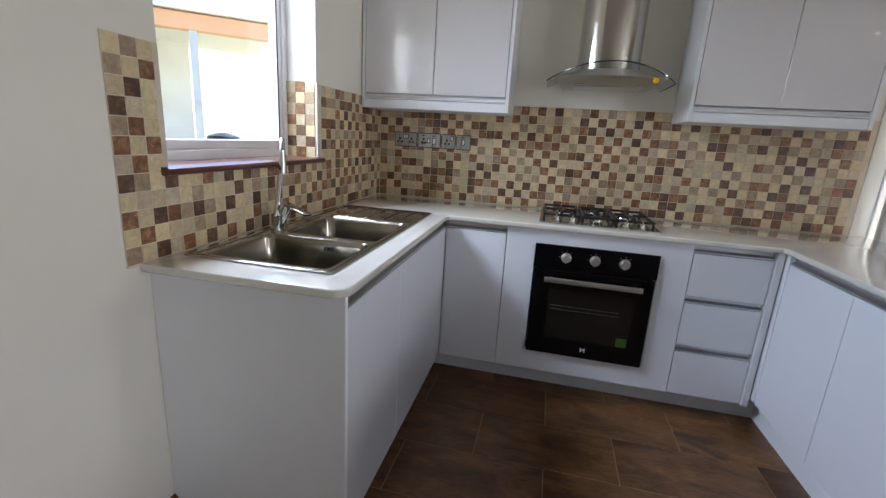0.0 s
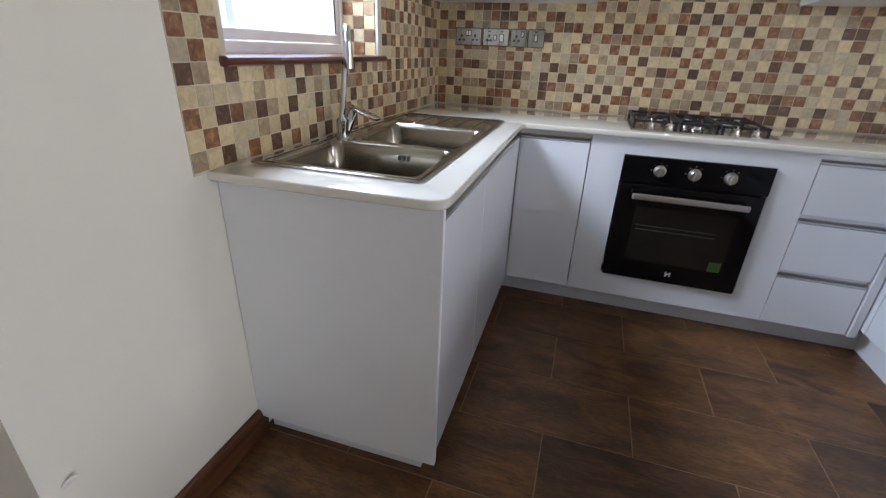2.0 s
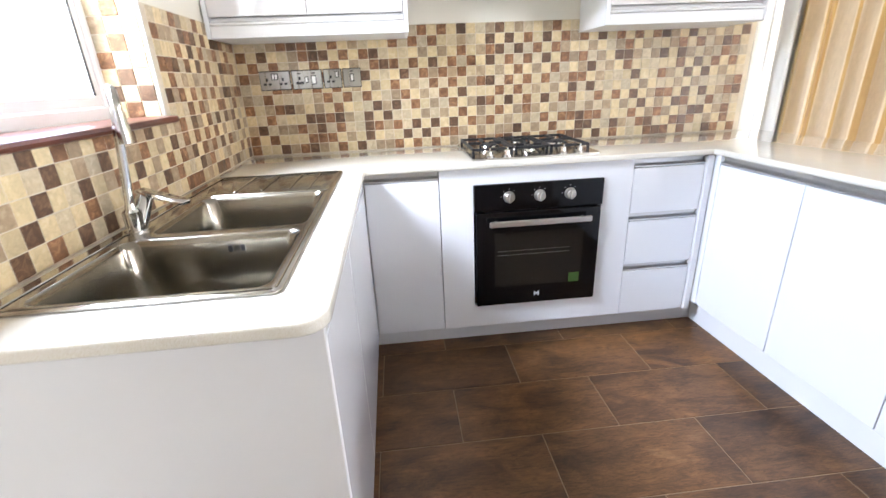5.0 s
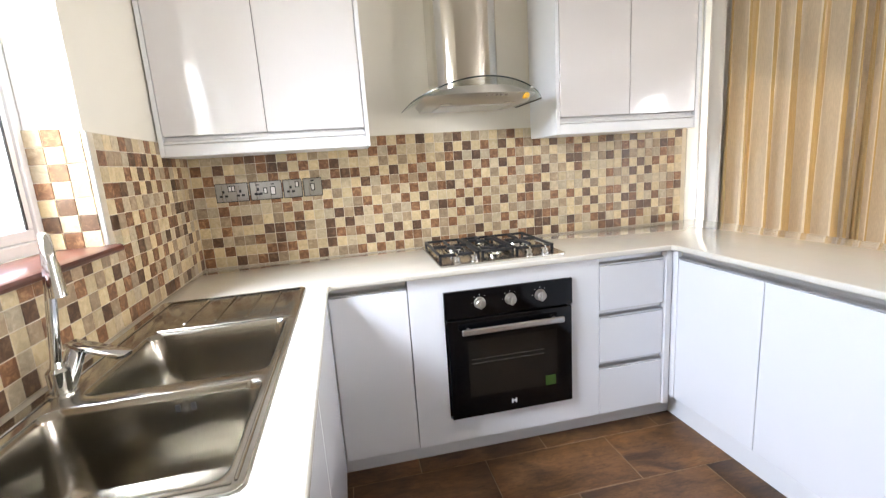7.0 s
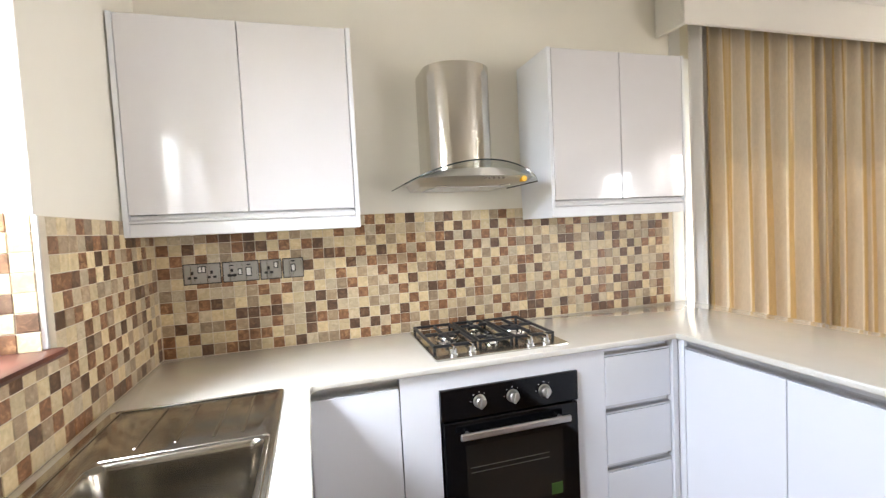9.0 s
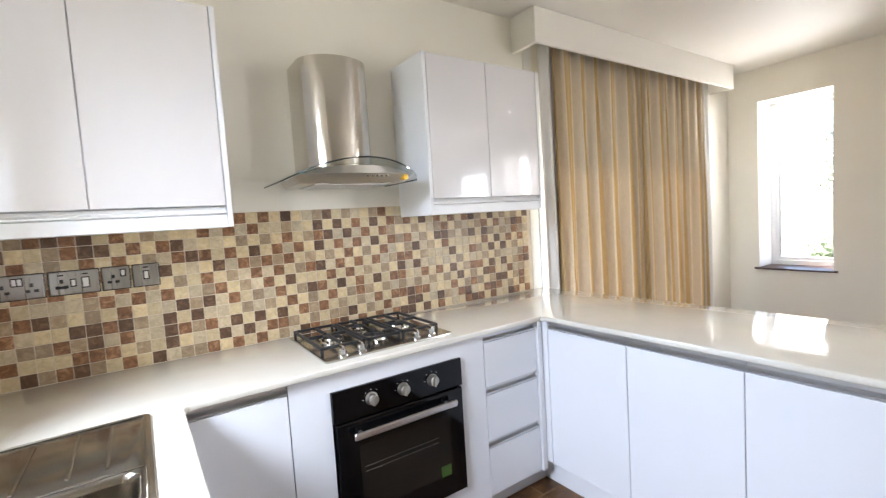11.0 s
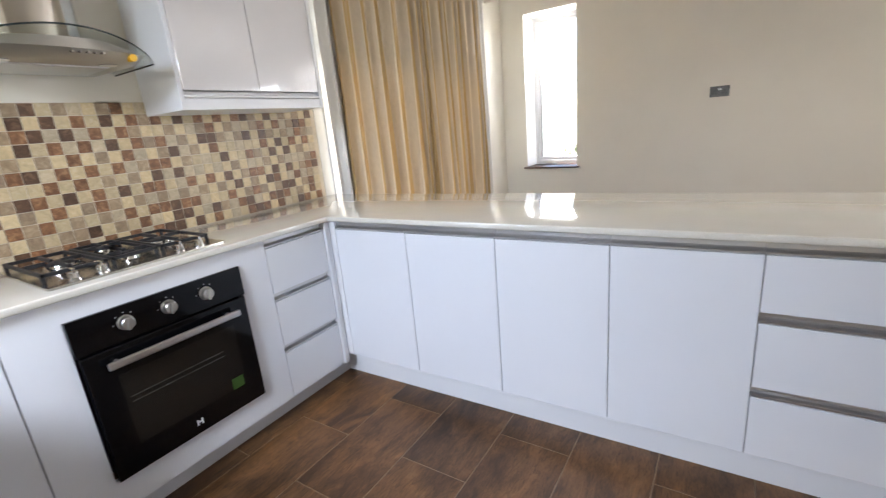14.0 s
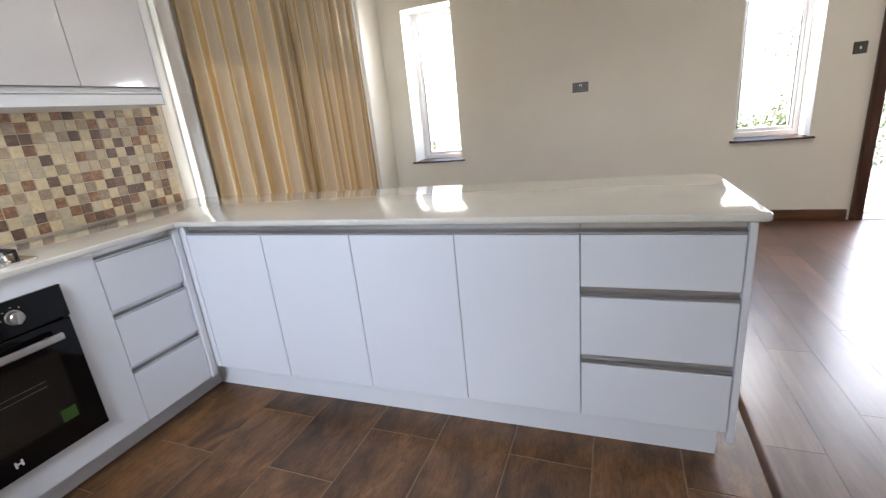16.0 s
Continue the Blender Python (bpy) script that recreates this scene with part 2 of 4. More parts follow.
FLOOR_TILE = floor_porcelain()
LAMINATE = wood("reddish_laminate", (0.06, 0.031, 0.023), (0.098, 0.052, 0.038), (0.14, 0.079, 0.058), 0.31, (0.7, 5.0, 1.0))
SKIRTING = wood("stained_skirting", (0.035, 0.013, 0.006), (0.10, 0.036, 0.015), (0.17, 0.07, 0.03), 0.3, (1.2, 0.8, 8.0), False)
SILL_WOOD = wood("stained_sill", (0.045, 0.012, 0.008), (0.12, 0.035, 0.022), (0.18, 0.06, 0.04), 0.28, (6.0, 0.7, 3.0), False, 0.3)
DOOR_WOOD = wood("dark_door_frame", (0.025, 0.010, 0.006), (0.065, 0.026, 0.014), (0.11, 0.05, 0.026), 0.35, (8.0, 8.0, 0.6), False)


def black_glass():
    m, n, l, b = mat("black_oven_glass", (0.003, 0.003, 0.0035), 0.07, 0, 0.0)
    b.inputs["Specular IOR Level"].default_value = 0.3
    return m


OVEN_GLASS = black_glass()
OVEN_WINDOW, on, ol, ob_ = mat("smoked_oven_window", (0.012, 0.011, 0.009), 0.08, 0, 0.0)


OVEN_RACK = painted("dim_rack_wire", (0.10, 0.095, 0.08), 0.3, 0.05, 0)


def glass(name, tint=(1, 1, 1), gloss=0.04):
    m = bpy.data.materials.new(name)
    m.use_nodes = True
    n, l = m.node_tree.nodes, m.node_tree.links
    n.clear()
    o, g, t, x = (n.new(k) for k in ("ShaderNodeOutputMaterial", "ShaderNodeBsdfGlossy", "ShaderNodeBsdfTransparent", "ShaderNodeMixShader"))
    g.inputs["Roughness"].default_value = 0.02
    t.inputs["Color"].default_value = (*tint, 1)
    x.inputs[0].default_value = gloss
    l.new(t.outputs[0], x.inputs[1])
    l.new(g.outputs[0], x.inputs[2])
    l.new(x.outputs[0], o.inputs[0])
    return m


GLASS, HOOD_GLASS = glass("window_glass", (0.97, 0.98, 0.97)), glass("hood_glass", (0.90, 0.92, 0.91), 0.08)
GLASS_EDGE = painted("glass_edge", (0.02, 0.03, 0.03), 0.1, 0.02, 0)


def curtain_cloth():
    m, n, l, b = mat("striped_curtain_satin", (0.6, 0.5, 0.3), 0.42)
    b.inputs["Sheen Weight"].default_value = 0.3
    uv = n.new("ShaderNodeUVMap")
    sx = n.new("ShaderNodeSeparateXYZ")
    l.new(uv.outputs[0], sx.inputs[0])
    fr = n.new("ShaderNodeMath")
    fr.operation = "FRACT"
    l.new(sx.outputs[0], fr.inputs[0])
    # stripes follow the folds: shaded side coloured gold, lit side beige, ridges pale
    gold, beige, pale = (0.57, 0.41, 0.185), (0.58, 0.50, 0.385), (0.74, 0.67, 0.54)
    c = ramp(n, l, fr.outputs[0], ((0.0, gold), (0.44, pale), (0.48, beige), (0.95, pale), (0.985, gold)), True)
    t = noise_tex(n, l, 300, 2, 0.5, (1, 1, 0.1))
    k = ramp(n, l, t.outputs[0], ((0.3, (0.9, 0.9, 0.9)), (0.7, (1.06, 1.06, 1.06))))
    col = mix(n, l, "MULTIPLY", 1.0, c.outputs[0], k.outputs[0])
    l.new(col, b.inputs["Base Color"])
    o = n["Material Output"]
    tr = n.new("ShaderNodeBsdfTranslucent")
    l.new(col, tr.inputs[0])
    x = n.new("ShaderNodeMixShader")
    x.inputs[0].default_value = 0.22
    l.new(b.outputs[0], x.inputs[1])
    l.new(tr.outputs[0], x.inputs[2])
    l.new(x.outputs[0], o.inputs[0])
    return m


CURTAIN = curtain_cloth()
SHEER = painted("white_lining", (0.82, 0.80, 0.76), 0.7, 0.02, 0.1)


def leafy():
    m, n, l, b = mat("leaves", (0.09, 0.14, 0.035), 0.5)
    src = n.new("ShaderNodeNewGeometry").outputs["Random Per Island"]
    l.new(ramp(n, l, src, ((0.0, (0.09, 0.12, 0.05)), (0.5, (0.17, 0.20, 0.10)), (1.0, (0.30, 0.31, 0.20)))).outputs[0], b.inputs["Base Color"])
    return m


LEAF = leafy()
BARK = painted("bark", (0.10, 0.07, 0.05), 0.9, 0.3, 0.6, 8, 60)


def grassy():
    m, n, l, b = mat("grass_ground", (0.12, 0.15, 0.05), 0.9)
    a = noise_tex(n, l, 0.6, 6)
    l.new(ramp(n, l, a.outputs[0], ((0.3, (0.27, 0.235, 0.17)), (0.55, (0.20, 0.20, 0.11)), (0.75, (0.23, 0.24, 0.13)))).outputs[0], b.inputs["Base Color"])
    bump(n, l, b, noise_tex(n, l, 40).outputs[0], 0.5, 0.02)
    return m


GRASS = grassy()

# ---- mesh helpers ----


def box(bm, x0, x1, y0, y1, z0, z1, bevel=0.0, seg=1):
    v = [bm.verts.new((x, y, z)) for x in (x0, x1) for y in (y0, y1) for z in (z0, z1)]
    fs = [bm.faces.new([v[i] for i in q]) for q in ((0, 1, 3, 2), (4, 6, 7, 5), (0, 4, 5, 1), (2, 3, 7, 6), (0, 2, 6, 4), (1, 5, 7, 3))]
    if bevel:
        es = {e for f in fs for e in f.edges}
        bmesh.ops.bevel(bm, geom=list(es), offset=bevel, segments=seg, affect="EDGES", profile=0.5)


def boxes(*rows, bevel=0.0):
    bm = bmesh.new()
    for r in rows:
        box(bm, *r, bevel=bevel)
    return bm


def prism(bm, pts, axis, a, b):
    """Extrudes a 2D outline along an axis from a to b."""
    def at(p, w):
        return {"x": (w, p[0], p[1]), "y": (p[0], w, p[1]), "z": (p[0], p[1], w)}[axis]
    lo, hi = [bm.verts.new(at(p, a)) for p in pts], [bm.verts.new(at(p, b)) for p in pts]
    bm.faces.new(lo)
    bm.faces.new(hi[::-1])
    k = len(pts)
    for i in range(k):
        bm.faces.new((lo[i], hi[i], hi[(i + 1) % k], lo[(i + 1) % k]))


def tube(bm, pts, radii, seg=16, cap=True):
    pts = [Vector(p) for p in pts]
    rings, side = [], None
    for i, p in enumerate(pts):
        d = (pts[min(i + 1, len(pts) - 1)] - pts[max(i - 1, 0)]).normalized()
        ref = Vector((0, 0, 1)) if abs(d.z) < 0.95 else Vector((1, 0, 0))
        side = d.cross(ref).normalized() if side is None else (side - d * side.dot(d)).normalized()
        up = d.cross(side)
        r = radii[i] if hasattr(radii, "__len__") else radii
        rings.append([bm.verts.new(p + (side * math.cos(a) + up * math.sin(a)) * r) for a in (2 * math.pi * k / seg for k in range(seg))])
    for a, b in zip(rings, rings[1:]):
        for k in range(seg):
            bm.faces.new((a[k], a[(k + 1) % seg], b[(k + 1) % seg], b[k]))
    if cap:
        bm.faces.new(rings[0][::-1])
        bm.faces.new(rings[-1])


def rounded(x0, x1, y0, y1, r, seg=6):
    out = []
    for cx, cy, a0 in ((x1 - r, y1 - r, 0), (x0 + r, y1 - r, 90), (x0 + r, y0 + r, 180), (x1 - r, y0 + r, 270)):
        for k in range(seg + 1):
            a = radians(a0 + 90 * k / seg)
            out.append((cx + r * math.cos(a), cy + r * math.sin(a)))
    return out


def plate_with_holes(bm, outer, holes, z0, z1, bevel=0.0):
    loops = []
    for pts in (outer, *holes):
        v = [bm.verts.new((p[0], p[1], z0)) for p in pts]
        loops += [bm.edges.new((v[i], v[(i + 1) % len(v)])) for i in range(len(v))]
    made = bmesh.ops.triangle_fill(bm, edges=loops, use_beauty=True)
    fs = [g for g in made["geom"] if isinstance(g, bmesh.types.BMFace)]
    ext = bmesh.ops.extrude_face_region(bm, geom=fs)
    top = [g for g in ext["geom"] if isinstance(g, bmesh.types.BMVert)]
    bmesh.ops.translate(bm, verts=top, vec=(0, 0, z1 - z0))
    bmesh.ops.recalc_face_normals(bm, faces=bm.faces)
    if bevel:
        es = [e for e in bm.edges if len(e.link_faces) == 2 and e.calc_face_angle(0) > 1.0 and abs(e.verts[0].co.z - e.verts[1].co.z) < 1e-5]
        bmesh.ops.bevel(bm, geom=es, offset=bevel, segments=3, affect="EDGES", profile=0.5)


def finish(bm, name, material, angle=35):
    bmesh.ops.recalc_face_normals(bm, faces=bm.faces)
    me = bpy.data.meshes.new(name)
    bm.to_mesh(me)
    bm.free()
    me.materials.append(material)
    me.shade_smooth()
    me.set_sharp_from_angle(angle=radians(angle))
    return me


def thing(name, m, label, category, group="", kind=""):
    ob = new(name)
    ob.empty_display_size = 0.1
    ob.matrix_world = m
    return tagged(ob, label, category, group, kind)


def part(name, bm, material, parent, label=""):
    """One mesh under a thing or a part, in the parent's own coordinates."""
    ob = new(name, bm if isinstance(bm, bpy.types.Mesh) else finish(bm, name, material))
    ob.parent = parent
    return tagged(ob, label)


def single(name, bm, material, m, label, category, group="", kind=""):
    ob = new(name, finish(bm, name, material))
    ob.matrix_world = m
    return tagged(ob, label, category, group, kind)


def structure(name, bm, material, label, m=None):
    return single(name, bm, material, m or Matrix(), label, "", "", "structure")


def cyl(p0, p1, r0, r1=None, seg=20):
    bm = bmesh.new()
    tube(bm, [p0, p1], [r0, r0 if r1 is None else r1], seg)
    return bm


ORIGIN = Matrix()
LEFT = pose(0, 0, 0, rz=0.8)            # the sink wall is a little out of square
PEN = pose(2.20, -0.59, 0, rz=1.35)     # peninsula front line; -y runs along it, +x into the cabinets
TOP, UNDER = 0.912, 0.886
EAST, CEILING = 5.65, 2.69

# ---- large structure ----
# sink wall with its window
WY0, WY1, WZ0, WZ1 = -1.742, -0.842, 1.150, 2.15
structure("wall_west", boxes((-0.20, 0, -2.41, WY0, 0, CEILING), (-0.20, 0, WY1, 0.2, 0, CEILING), (-0.20, 0, WY0, WY1, 0, WZ0), (-0.20, 0, WY0, WY1, WZ1, CEILING)), WALL, "cream painted plaster wall with a window opening", LEFT)
# hob wall, with the glazed opening behind the curtain
structure("wall_north", boxes((0, 2.83, 0, 0.2, 0, CEILING), (2.83, 4.95, 0, 0.2, 2.36, CEILING), (4.95, EAST, 0, 0.2, 0, CEILING)), WALL, "cream painted plaster wall behind the hob")
W1, W2, DR = (-0.846, -0.266), (-4.06, -3.486), (-5.42, -4.52)
structure("wall_east", boxes((EAST, EAST + 0.38, W1[1], 0.2, 0, CEILING), (EAST, EAST + 0.38, W1[0], W1[1], 0, 0.725), (EAST, EAST + 0.38, W1[0], W1[1], 2.372, CEILING),
                             (EAST, EAST + 0.38, W2[1], W1[0], 0, CEILING), (EAST, EAST + 0.38, W2[0], W2[1], 0, 0.745), (EAST, EAST + 0.38, W2[0], W2[1], 2.372, CEILING),
                             (EAST, EAST + 0.38, DR[1], W2[0], 0, CEILING), (EAST, EAST + 0.38, DR[0], DR[1], 2.2, CEILING), (EAST, EAST + 0.38, -6.3, DR[0], 0, CEILING)), WALL, "cream plaster wall with two tall narrow windows and a doorway")
structure("wall_hall", boxes((-1.6, -1.4, -6.3, -1.95, 0, CEILING)), WALL, "plain cream plaster wall of the passage beyond")
structure("wall_hall_end", boxes((-1.4, -0.18, -2.15, -1.95, 0, CEILING)), WALL, "plain cream plaster wall closing the passage")
structure("wall_south", boxes((-1.6, EAST + 0.38, -6.5, -6.3, 0, CEILING)), WALL, "plain cream plaster wall closing the room")
structure("ceiling", boxes((-0.22, EAST + 0.38, -6.5, 0.2, CEILING, CEILING + 0.15), (-1.6, -0.22, -6.5, -1.95, CEILING, CEILING + 0.15)), CEIL, "cream painted flat ceiling")
structure("floor_screed", boxes((-0.2, EAST + 0.38, -6.5, 0.2, -0.12, -0.002), (-1.6, -0.2, -6.5, -1.95, -0.12, -0.002)), FLOOR_GROUT, "mortar bed and grout under the floor tiles")


def skirting(name, m, length):
    bm = bmesh.new()
    prism(bm, [(0, 0), (0.016, 0), (0.016, 0.085), (0.010, 0.097), (0.004, 0.10), (0, 0.10)], "y", 0, length)
    structure(name, bm, SKIRTING, "dark reddish-brown stained wooden skirting board", m)


skirting("baseboard", LEFT @ pose(0.002, -2.41, 0), 0.59)
skirting("baseboard", pose(EAST - 0.002, -0.005, 0.008, rz=180), 4.40)


def window(name, m, width, z0, z1, depth, fw, label):
    """A white framed window; local x across, y into the wall, z up."""
    w = thing(name, m, label, "window", "", "structure")
    d0, d1 = depth, depth + 0.055
    f = part("window_frame", boxes((0, width, d0, d1, z0, z0 + fw), (0, width, d0, d1, z1 - fw, z1), (0, fw, d0, d1, z0 + fw, z1 - fw), (width - fw, width, d0, d1, z0 + fw, z1 - fw), bevel=0.003), UPVC, w)
    i0, i1 = fw + 0.002, width - fw - 0.002
    b0, b1 = z0 + fw + 0.002, z1 - fw - 0.002
    sw = 0.034 if fw > 0.03 else 0.024
    part("sash", boxes((i0, i1, d0 + 0.008, d0 + 0.047, b0, b0 + sw), (i0, i1, d0 + 0.008, d0 + 0.047, b1 - sw, b1), (i0, i0 + sw, d0 + 0.008, d0 + 0.047, b0 + sw, b1 - sw), (i1 - sw, i1, d0 + 0.008, d0 + 0.047, b0 + sw, b1 - sw), bevel=0.003), UPVC, w)
    p = part("pane", boxes((i0 + sw + 0.001, i1 - sw - 0.001, d0 + 0.024, d0 + 0.030, b0 + sw + 0.001, b1 - sw - 0.001)), GLASS, w)
    p.visible_shadow = False
    for x in (i0 + sw - 0.004, i1 - sw - 0.003):
        part("gasket", boxes((x, x + 0.007, d0 + 0.004, d0 + 0.0075, b0 + sw, b1 - sw)), PLASTIC_DARK, w, "black rubber gasket")
    return w


# local x runs towards -y for a window in the west wall, +y for the east wall
window("window_1", LEFT @ pose(0, WY0, 0, rz=90), WY1 - WY0, 1.176, WZ1, 0.150, 0.036, "white framed kitchen window over the sink")
for nm, (a, b), z0 in (("window_2", W1, 0.745), ("window_3", W2, 0.765)):
    window(nm, pose(EAST, b, 0, rz=-90), b - a, z0, 2.372, 0.29, 0.046, "tall narrow white framed window with plastered reveal")


def sill(name, m, length, depth, nose, thick, material, label):
    bm = bmesh.new()
    h = thick / 2
    prism(bm, [(-depth, 0), (nose - h, 0), (nose - 0.3 * h, 0.3 * h), (nose, h), (nose - 0.3 * h, 1.7 * h), (nose - h, thick), (-depth, thick)], "y", 0, length)
    structure(name, bm, material, label, m)


sill("window_sill", LEFT @ pose(0, WY0 - 0.03, 1.152), 0.945, 0.150, 0.038, 0.024, SILL_WOOD, "dark red-brown stained wooden window sill")
sill("window_sill", pose(EAST, W1[1] + 0.03, 0.727, rz=180), 0.64, 0.29, 0.03, 0.018, DOOR_WOOD, "thin dark wooden window sill")
sill("window_sill", pose(EAST, W2[1] + 0.03, 0.747, rz=180), 0.635, 0.29, 0.03, 0.018, DOOR_WOOD, "thin dark wooden window sill")


def reveals(name, m, width, z0, z1, depth):
    bm = boxes((0, 0.004, 0.001, depth, z0, z1), (width - 0.004, width, 0.001, depth, z0, z1), (0.004, width - 0.004, 0.001, depth, z1 - 0.004, z1))
    structure(name, bm, REVEAL, "white painted window reveal", m)


reveals("trim_1", LEFT @ pose(0, WY0, 0, rz=90), WY1 - WY0, 1.178, WZ1, 0.148)
reveals("trim_2", pose(EAST, W1[1], 0, rz=-90), W1[1] - W1[0], 0.748, 2.372, 0.288)
reveals("trim_3", pose(EAST, W2[1], 0, rz=-90), W2[1] - W2[0], 0.768, 2.372, 0.288)

# door frame of the open doorway
d = thing("door_1", pose(EAST, 0, 0), "dark brown wooden door frame around an open doorway", "door", "", "structure")
part("jamb", boxes((-0.03, 0.12, DR[1], DR[1] + 0.09, 0.008, 2.27), bevel=0.004), DOOR_WOOD, d)
part("jamb", boxes((-0.03, 0.12, DR[0] - 0.09, DR[0], 0.008, 2.27), bevel=0.004), DOOR_WOOD, d)
part("lintel", boxes((-0.03, 0.12, DR[0], DR[1], 2.18, 2.27), bevel=0.004), DOOR_WOOD, d)
part("threshold", boxes((0.0, 0.2, DR[0], DR[1], -0.01, 0.016), bevel=0.004), PAVING, d)

# glazed opening behind the curtain
g = thing("door_2", pose(2.83, 0, 0), "white framed glazed door behind the curtain", "door", "", "structure")
part("frame", boxes((0, 0.07, -0.02, 0.08, 0.02, 2.36), (2.05, 2.12, 0.0, 0.08, 0.02, 2.36), (1.03, 1.09, 0.0, 0.08, 0.09, 2.29), (0.07, 2.05, 0, 0.08, 2.29, 2.36), (0.07, 2.05, 0, 0.08, 0.02, 0.09), bevel=0.004), UPVC, g)
for x0, x1 in ((0.072, 1.028), (1.092, 2.048)):
    p = part("pane", boxes((x0, x1, 0.03, 0.036, 0.092, 2.288)), GLASS, g)
    p.visible_shadow = False
structure("trim_4", boxes((2.752, 2.83, -0.006, -0.0005, TOP, CEILING)), REVEAL, "white painted strip of wall beside the mosaic")

# pelmet over the curtain
pm = thing("curtain_pelmet", pose(2.66, 0, 2.47), "cream painted boxed curtain pelmet under the ceiling", "pelmet")
part("fascia", boxes((0, 2.62, -0.215, -0.19, 0, 0.218), bevel=0.003), CEIL, pm)
part("end_board", boxes((0, 0.025, -0.19, -0.002, 0, 0.218)), CEIL, pm)
part("end_board", boxes((2.595, 2.62, -0.19, -0.002, 0, 0.218)), CEIL, pm)
part("soffit", boxes((0.025, 2.595, -0.19, -0.002, 0.1, 0.115)), CEIL, pm)


def hanging(bm, columns, drop, nz, shape):
    """A gathered sheet: shape(i, h) gives x and y of a column at a height share."""
    uvl = bm.loops.layers.uv.new("UVMap")
    grid = []
    for i in range(columns):
        col = []
        for j in range(nz + 1):
            x, y, u = shape(i, j / nz)
            col.append((bm.verts.new((x, y, j / nz * drop)), u, j / nz))
        grid.append(col)
    for a, b in zip(grid, grid[1:]):
        for j in range(nz):
            quad = (a[j], b[j], b[j + 1], a[j + 1])
            fc = bm.faces.new([q[0] for q in quad])
            for lp, q in zip(fc.loops, quad):
                lp[uvl].uv = (q[1], q[2])


def curtain(x0, x1, folds, seed, label):
    """Pinch-pleated cloth: tight at the heading, opening into ridged folds below."""
    rnd = random.Random(seed)
    wide = [rnd.uniform(0.55, 1.6) for _ in range(folds)]
    edges = [x0]
    for w in wide:
        edges.append(edges[-1] + w / sum(wide) * (x1 - x0))
    amps = [rnd.uniform(0.030, 0.062) for _ in range(folds)]
    slip = [rnd.uniform(-0.14, 0.14) for _ in range(folds)]
    lean = [rnd.uniform(-0.012, 0.012) for _ in range(folds + 1)]
    n = 20
    c = thing("curtain", pose(0, -0.115, 0.03), label, "curtain", "curtains under the pelmet")

    def shape(i, h):
        k = min(folds - 1, i // n)
        f = i / n - k
        low = 1 - h
        ease = f + 0.10 * math.sin(2 * math.pi * f) * low
        a, b = edges[k] + lean[k] * low, edges[k + 1] + lean[k + 1] * low
        ridge = 1 - 2 * abs(math.sin(math.pi * (f + 0.12 * math.sin(math.pi * f)))) ** 0.75
        y = -amps[k] * (0.45 + 0.55 * low) * ridge
        y += 0.009 * h ** 3 * math.cos(4 * math.pi * f) + 0.004 * math.sin(9 * f + 5 * h + k)
        return a + (b - a) * ease, y, k + f + slip[k] * math.sin(math.pi * f) + 0.05

    bm = bmesh.new()
    hanging(bm, folds * n + 1, 2.5, 18, shape)
    cl = part("cloth", bm, CURTAIN, c)
    sol = cl.modifiers.new("thick", "SOLIDIFY")
    sol.thickness, sol.offset = 0.0025, 0
    return c


def lining(x0, width, waves, label):
    c = thing("curtain_lining", pose(x0, -0.10, 0.03), label, "curtain")
    n = waves * 10
    bm = bmesh.new()
    hanging(bm, n + 1, 2.5, 8, lambda i, h: (i / n * width + 0.006 * math.sin(h * 5), 0.03 * math.sin(i / n * waves * math.pi) * (1 - 0.3 * h), i / n))
    sol = part("cloth", bm, SHEER, c).modifiers.new("thick", "SOLIDIFY")
    sol.thickness = 0.002


curtain(2.90, 3.92, 7, 3, "gold and beige striped satin curtain hanging in deep folds")
curtain(3.90, 4.88, 8, 8, "gold and beige striped satin curtain drawn beside its pair")
lining(4.87, 0.18, 5, "pale grey-white curtain lining folded at the edge")
lining(2.805, 0.13, 3, "white curtain lining turned out beside the mosaic")

# ---- base cabinets ----


def gola(bm, axis, a, b, z0, z1, front, sign):
    """A recessed finger-grip profile: back web, rounded lower lip. sign: which way is out."""
    s = sign
    pts = [(front - s * 0.026, z0), (front - s * 0.004, z0), (front - s * 0.001, z0 + 0.003), (front - s * 0.001, z0 + 0.008), (front - s * 0.005, z0 + 0.011), (front - s * 0.016, z0 + 0.012), (front - s * 0.021, z0 + 0.017), (front - s * 0.022, z1), (front - s * 0.026, z1)]
    prism(bm, pts, axis, a, b)


# sink run (front faces +x)
FX = 0.612
sb = thing("sink_base_cabinet", LEFT, "white gloss base cabinet under the sink, plain end panel", "cabinet", "base cabinets")
part("carcass", boxes((0.02, FX - 0.06, -1.822, -0.62, 0.115, 0.20), (0.02, 0.04, -1.822, -0.62, 0.2, 0.70)), BOARD_EDGE, sb)
part("end_panel", boxes((0.002, FX + 0.006, -1.842, -1.824, 0.075, UNDER - 0.002), bevel=0.0015), BOARD_EDGE, sb)
for y0, y1 in ((-1.821, -1.354), (-1.351, -0.592)):
    part("door", boxes((FX - 0.018, FX, y0, y1, 0.100, 0.842), bevel=0.0015), WHITE_GLOSS, sb)
bm = bmesh.new()
gola(bm, "y", -1.822, -0.60, 0.844, UNDER - 0.001, FX, 1)
part("grip_profile", bm, ALU, sb, "recessed aluminium finger-grip profile")
structure("plinth_west", boxes((0.02, FX - 0.05, -1.80, -0.50, 0.0, 0.098)), PLINTH, "pale satin plinth under the cabinets", LEFT)

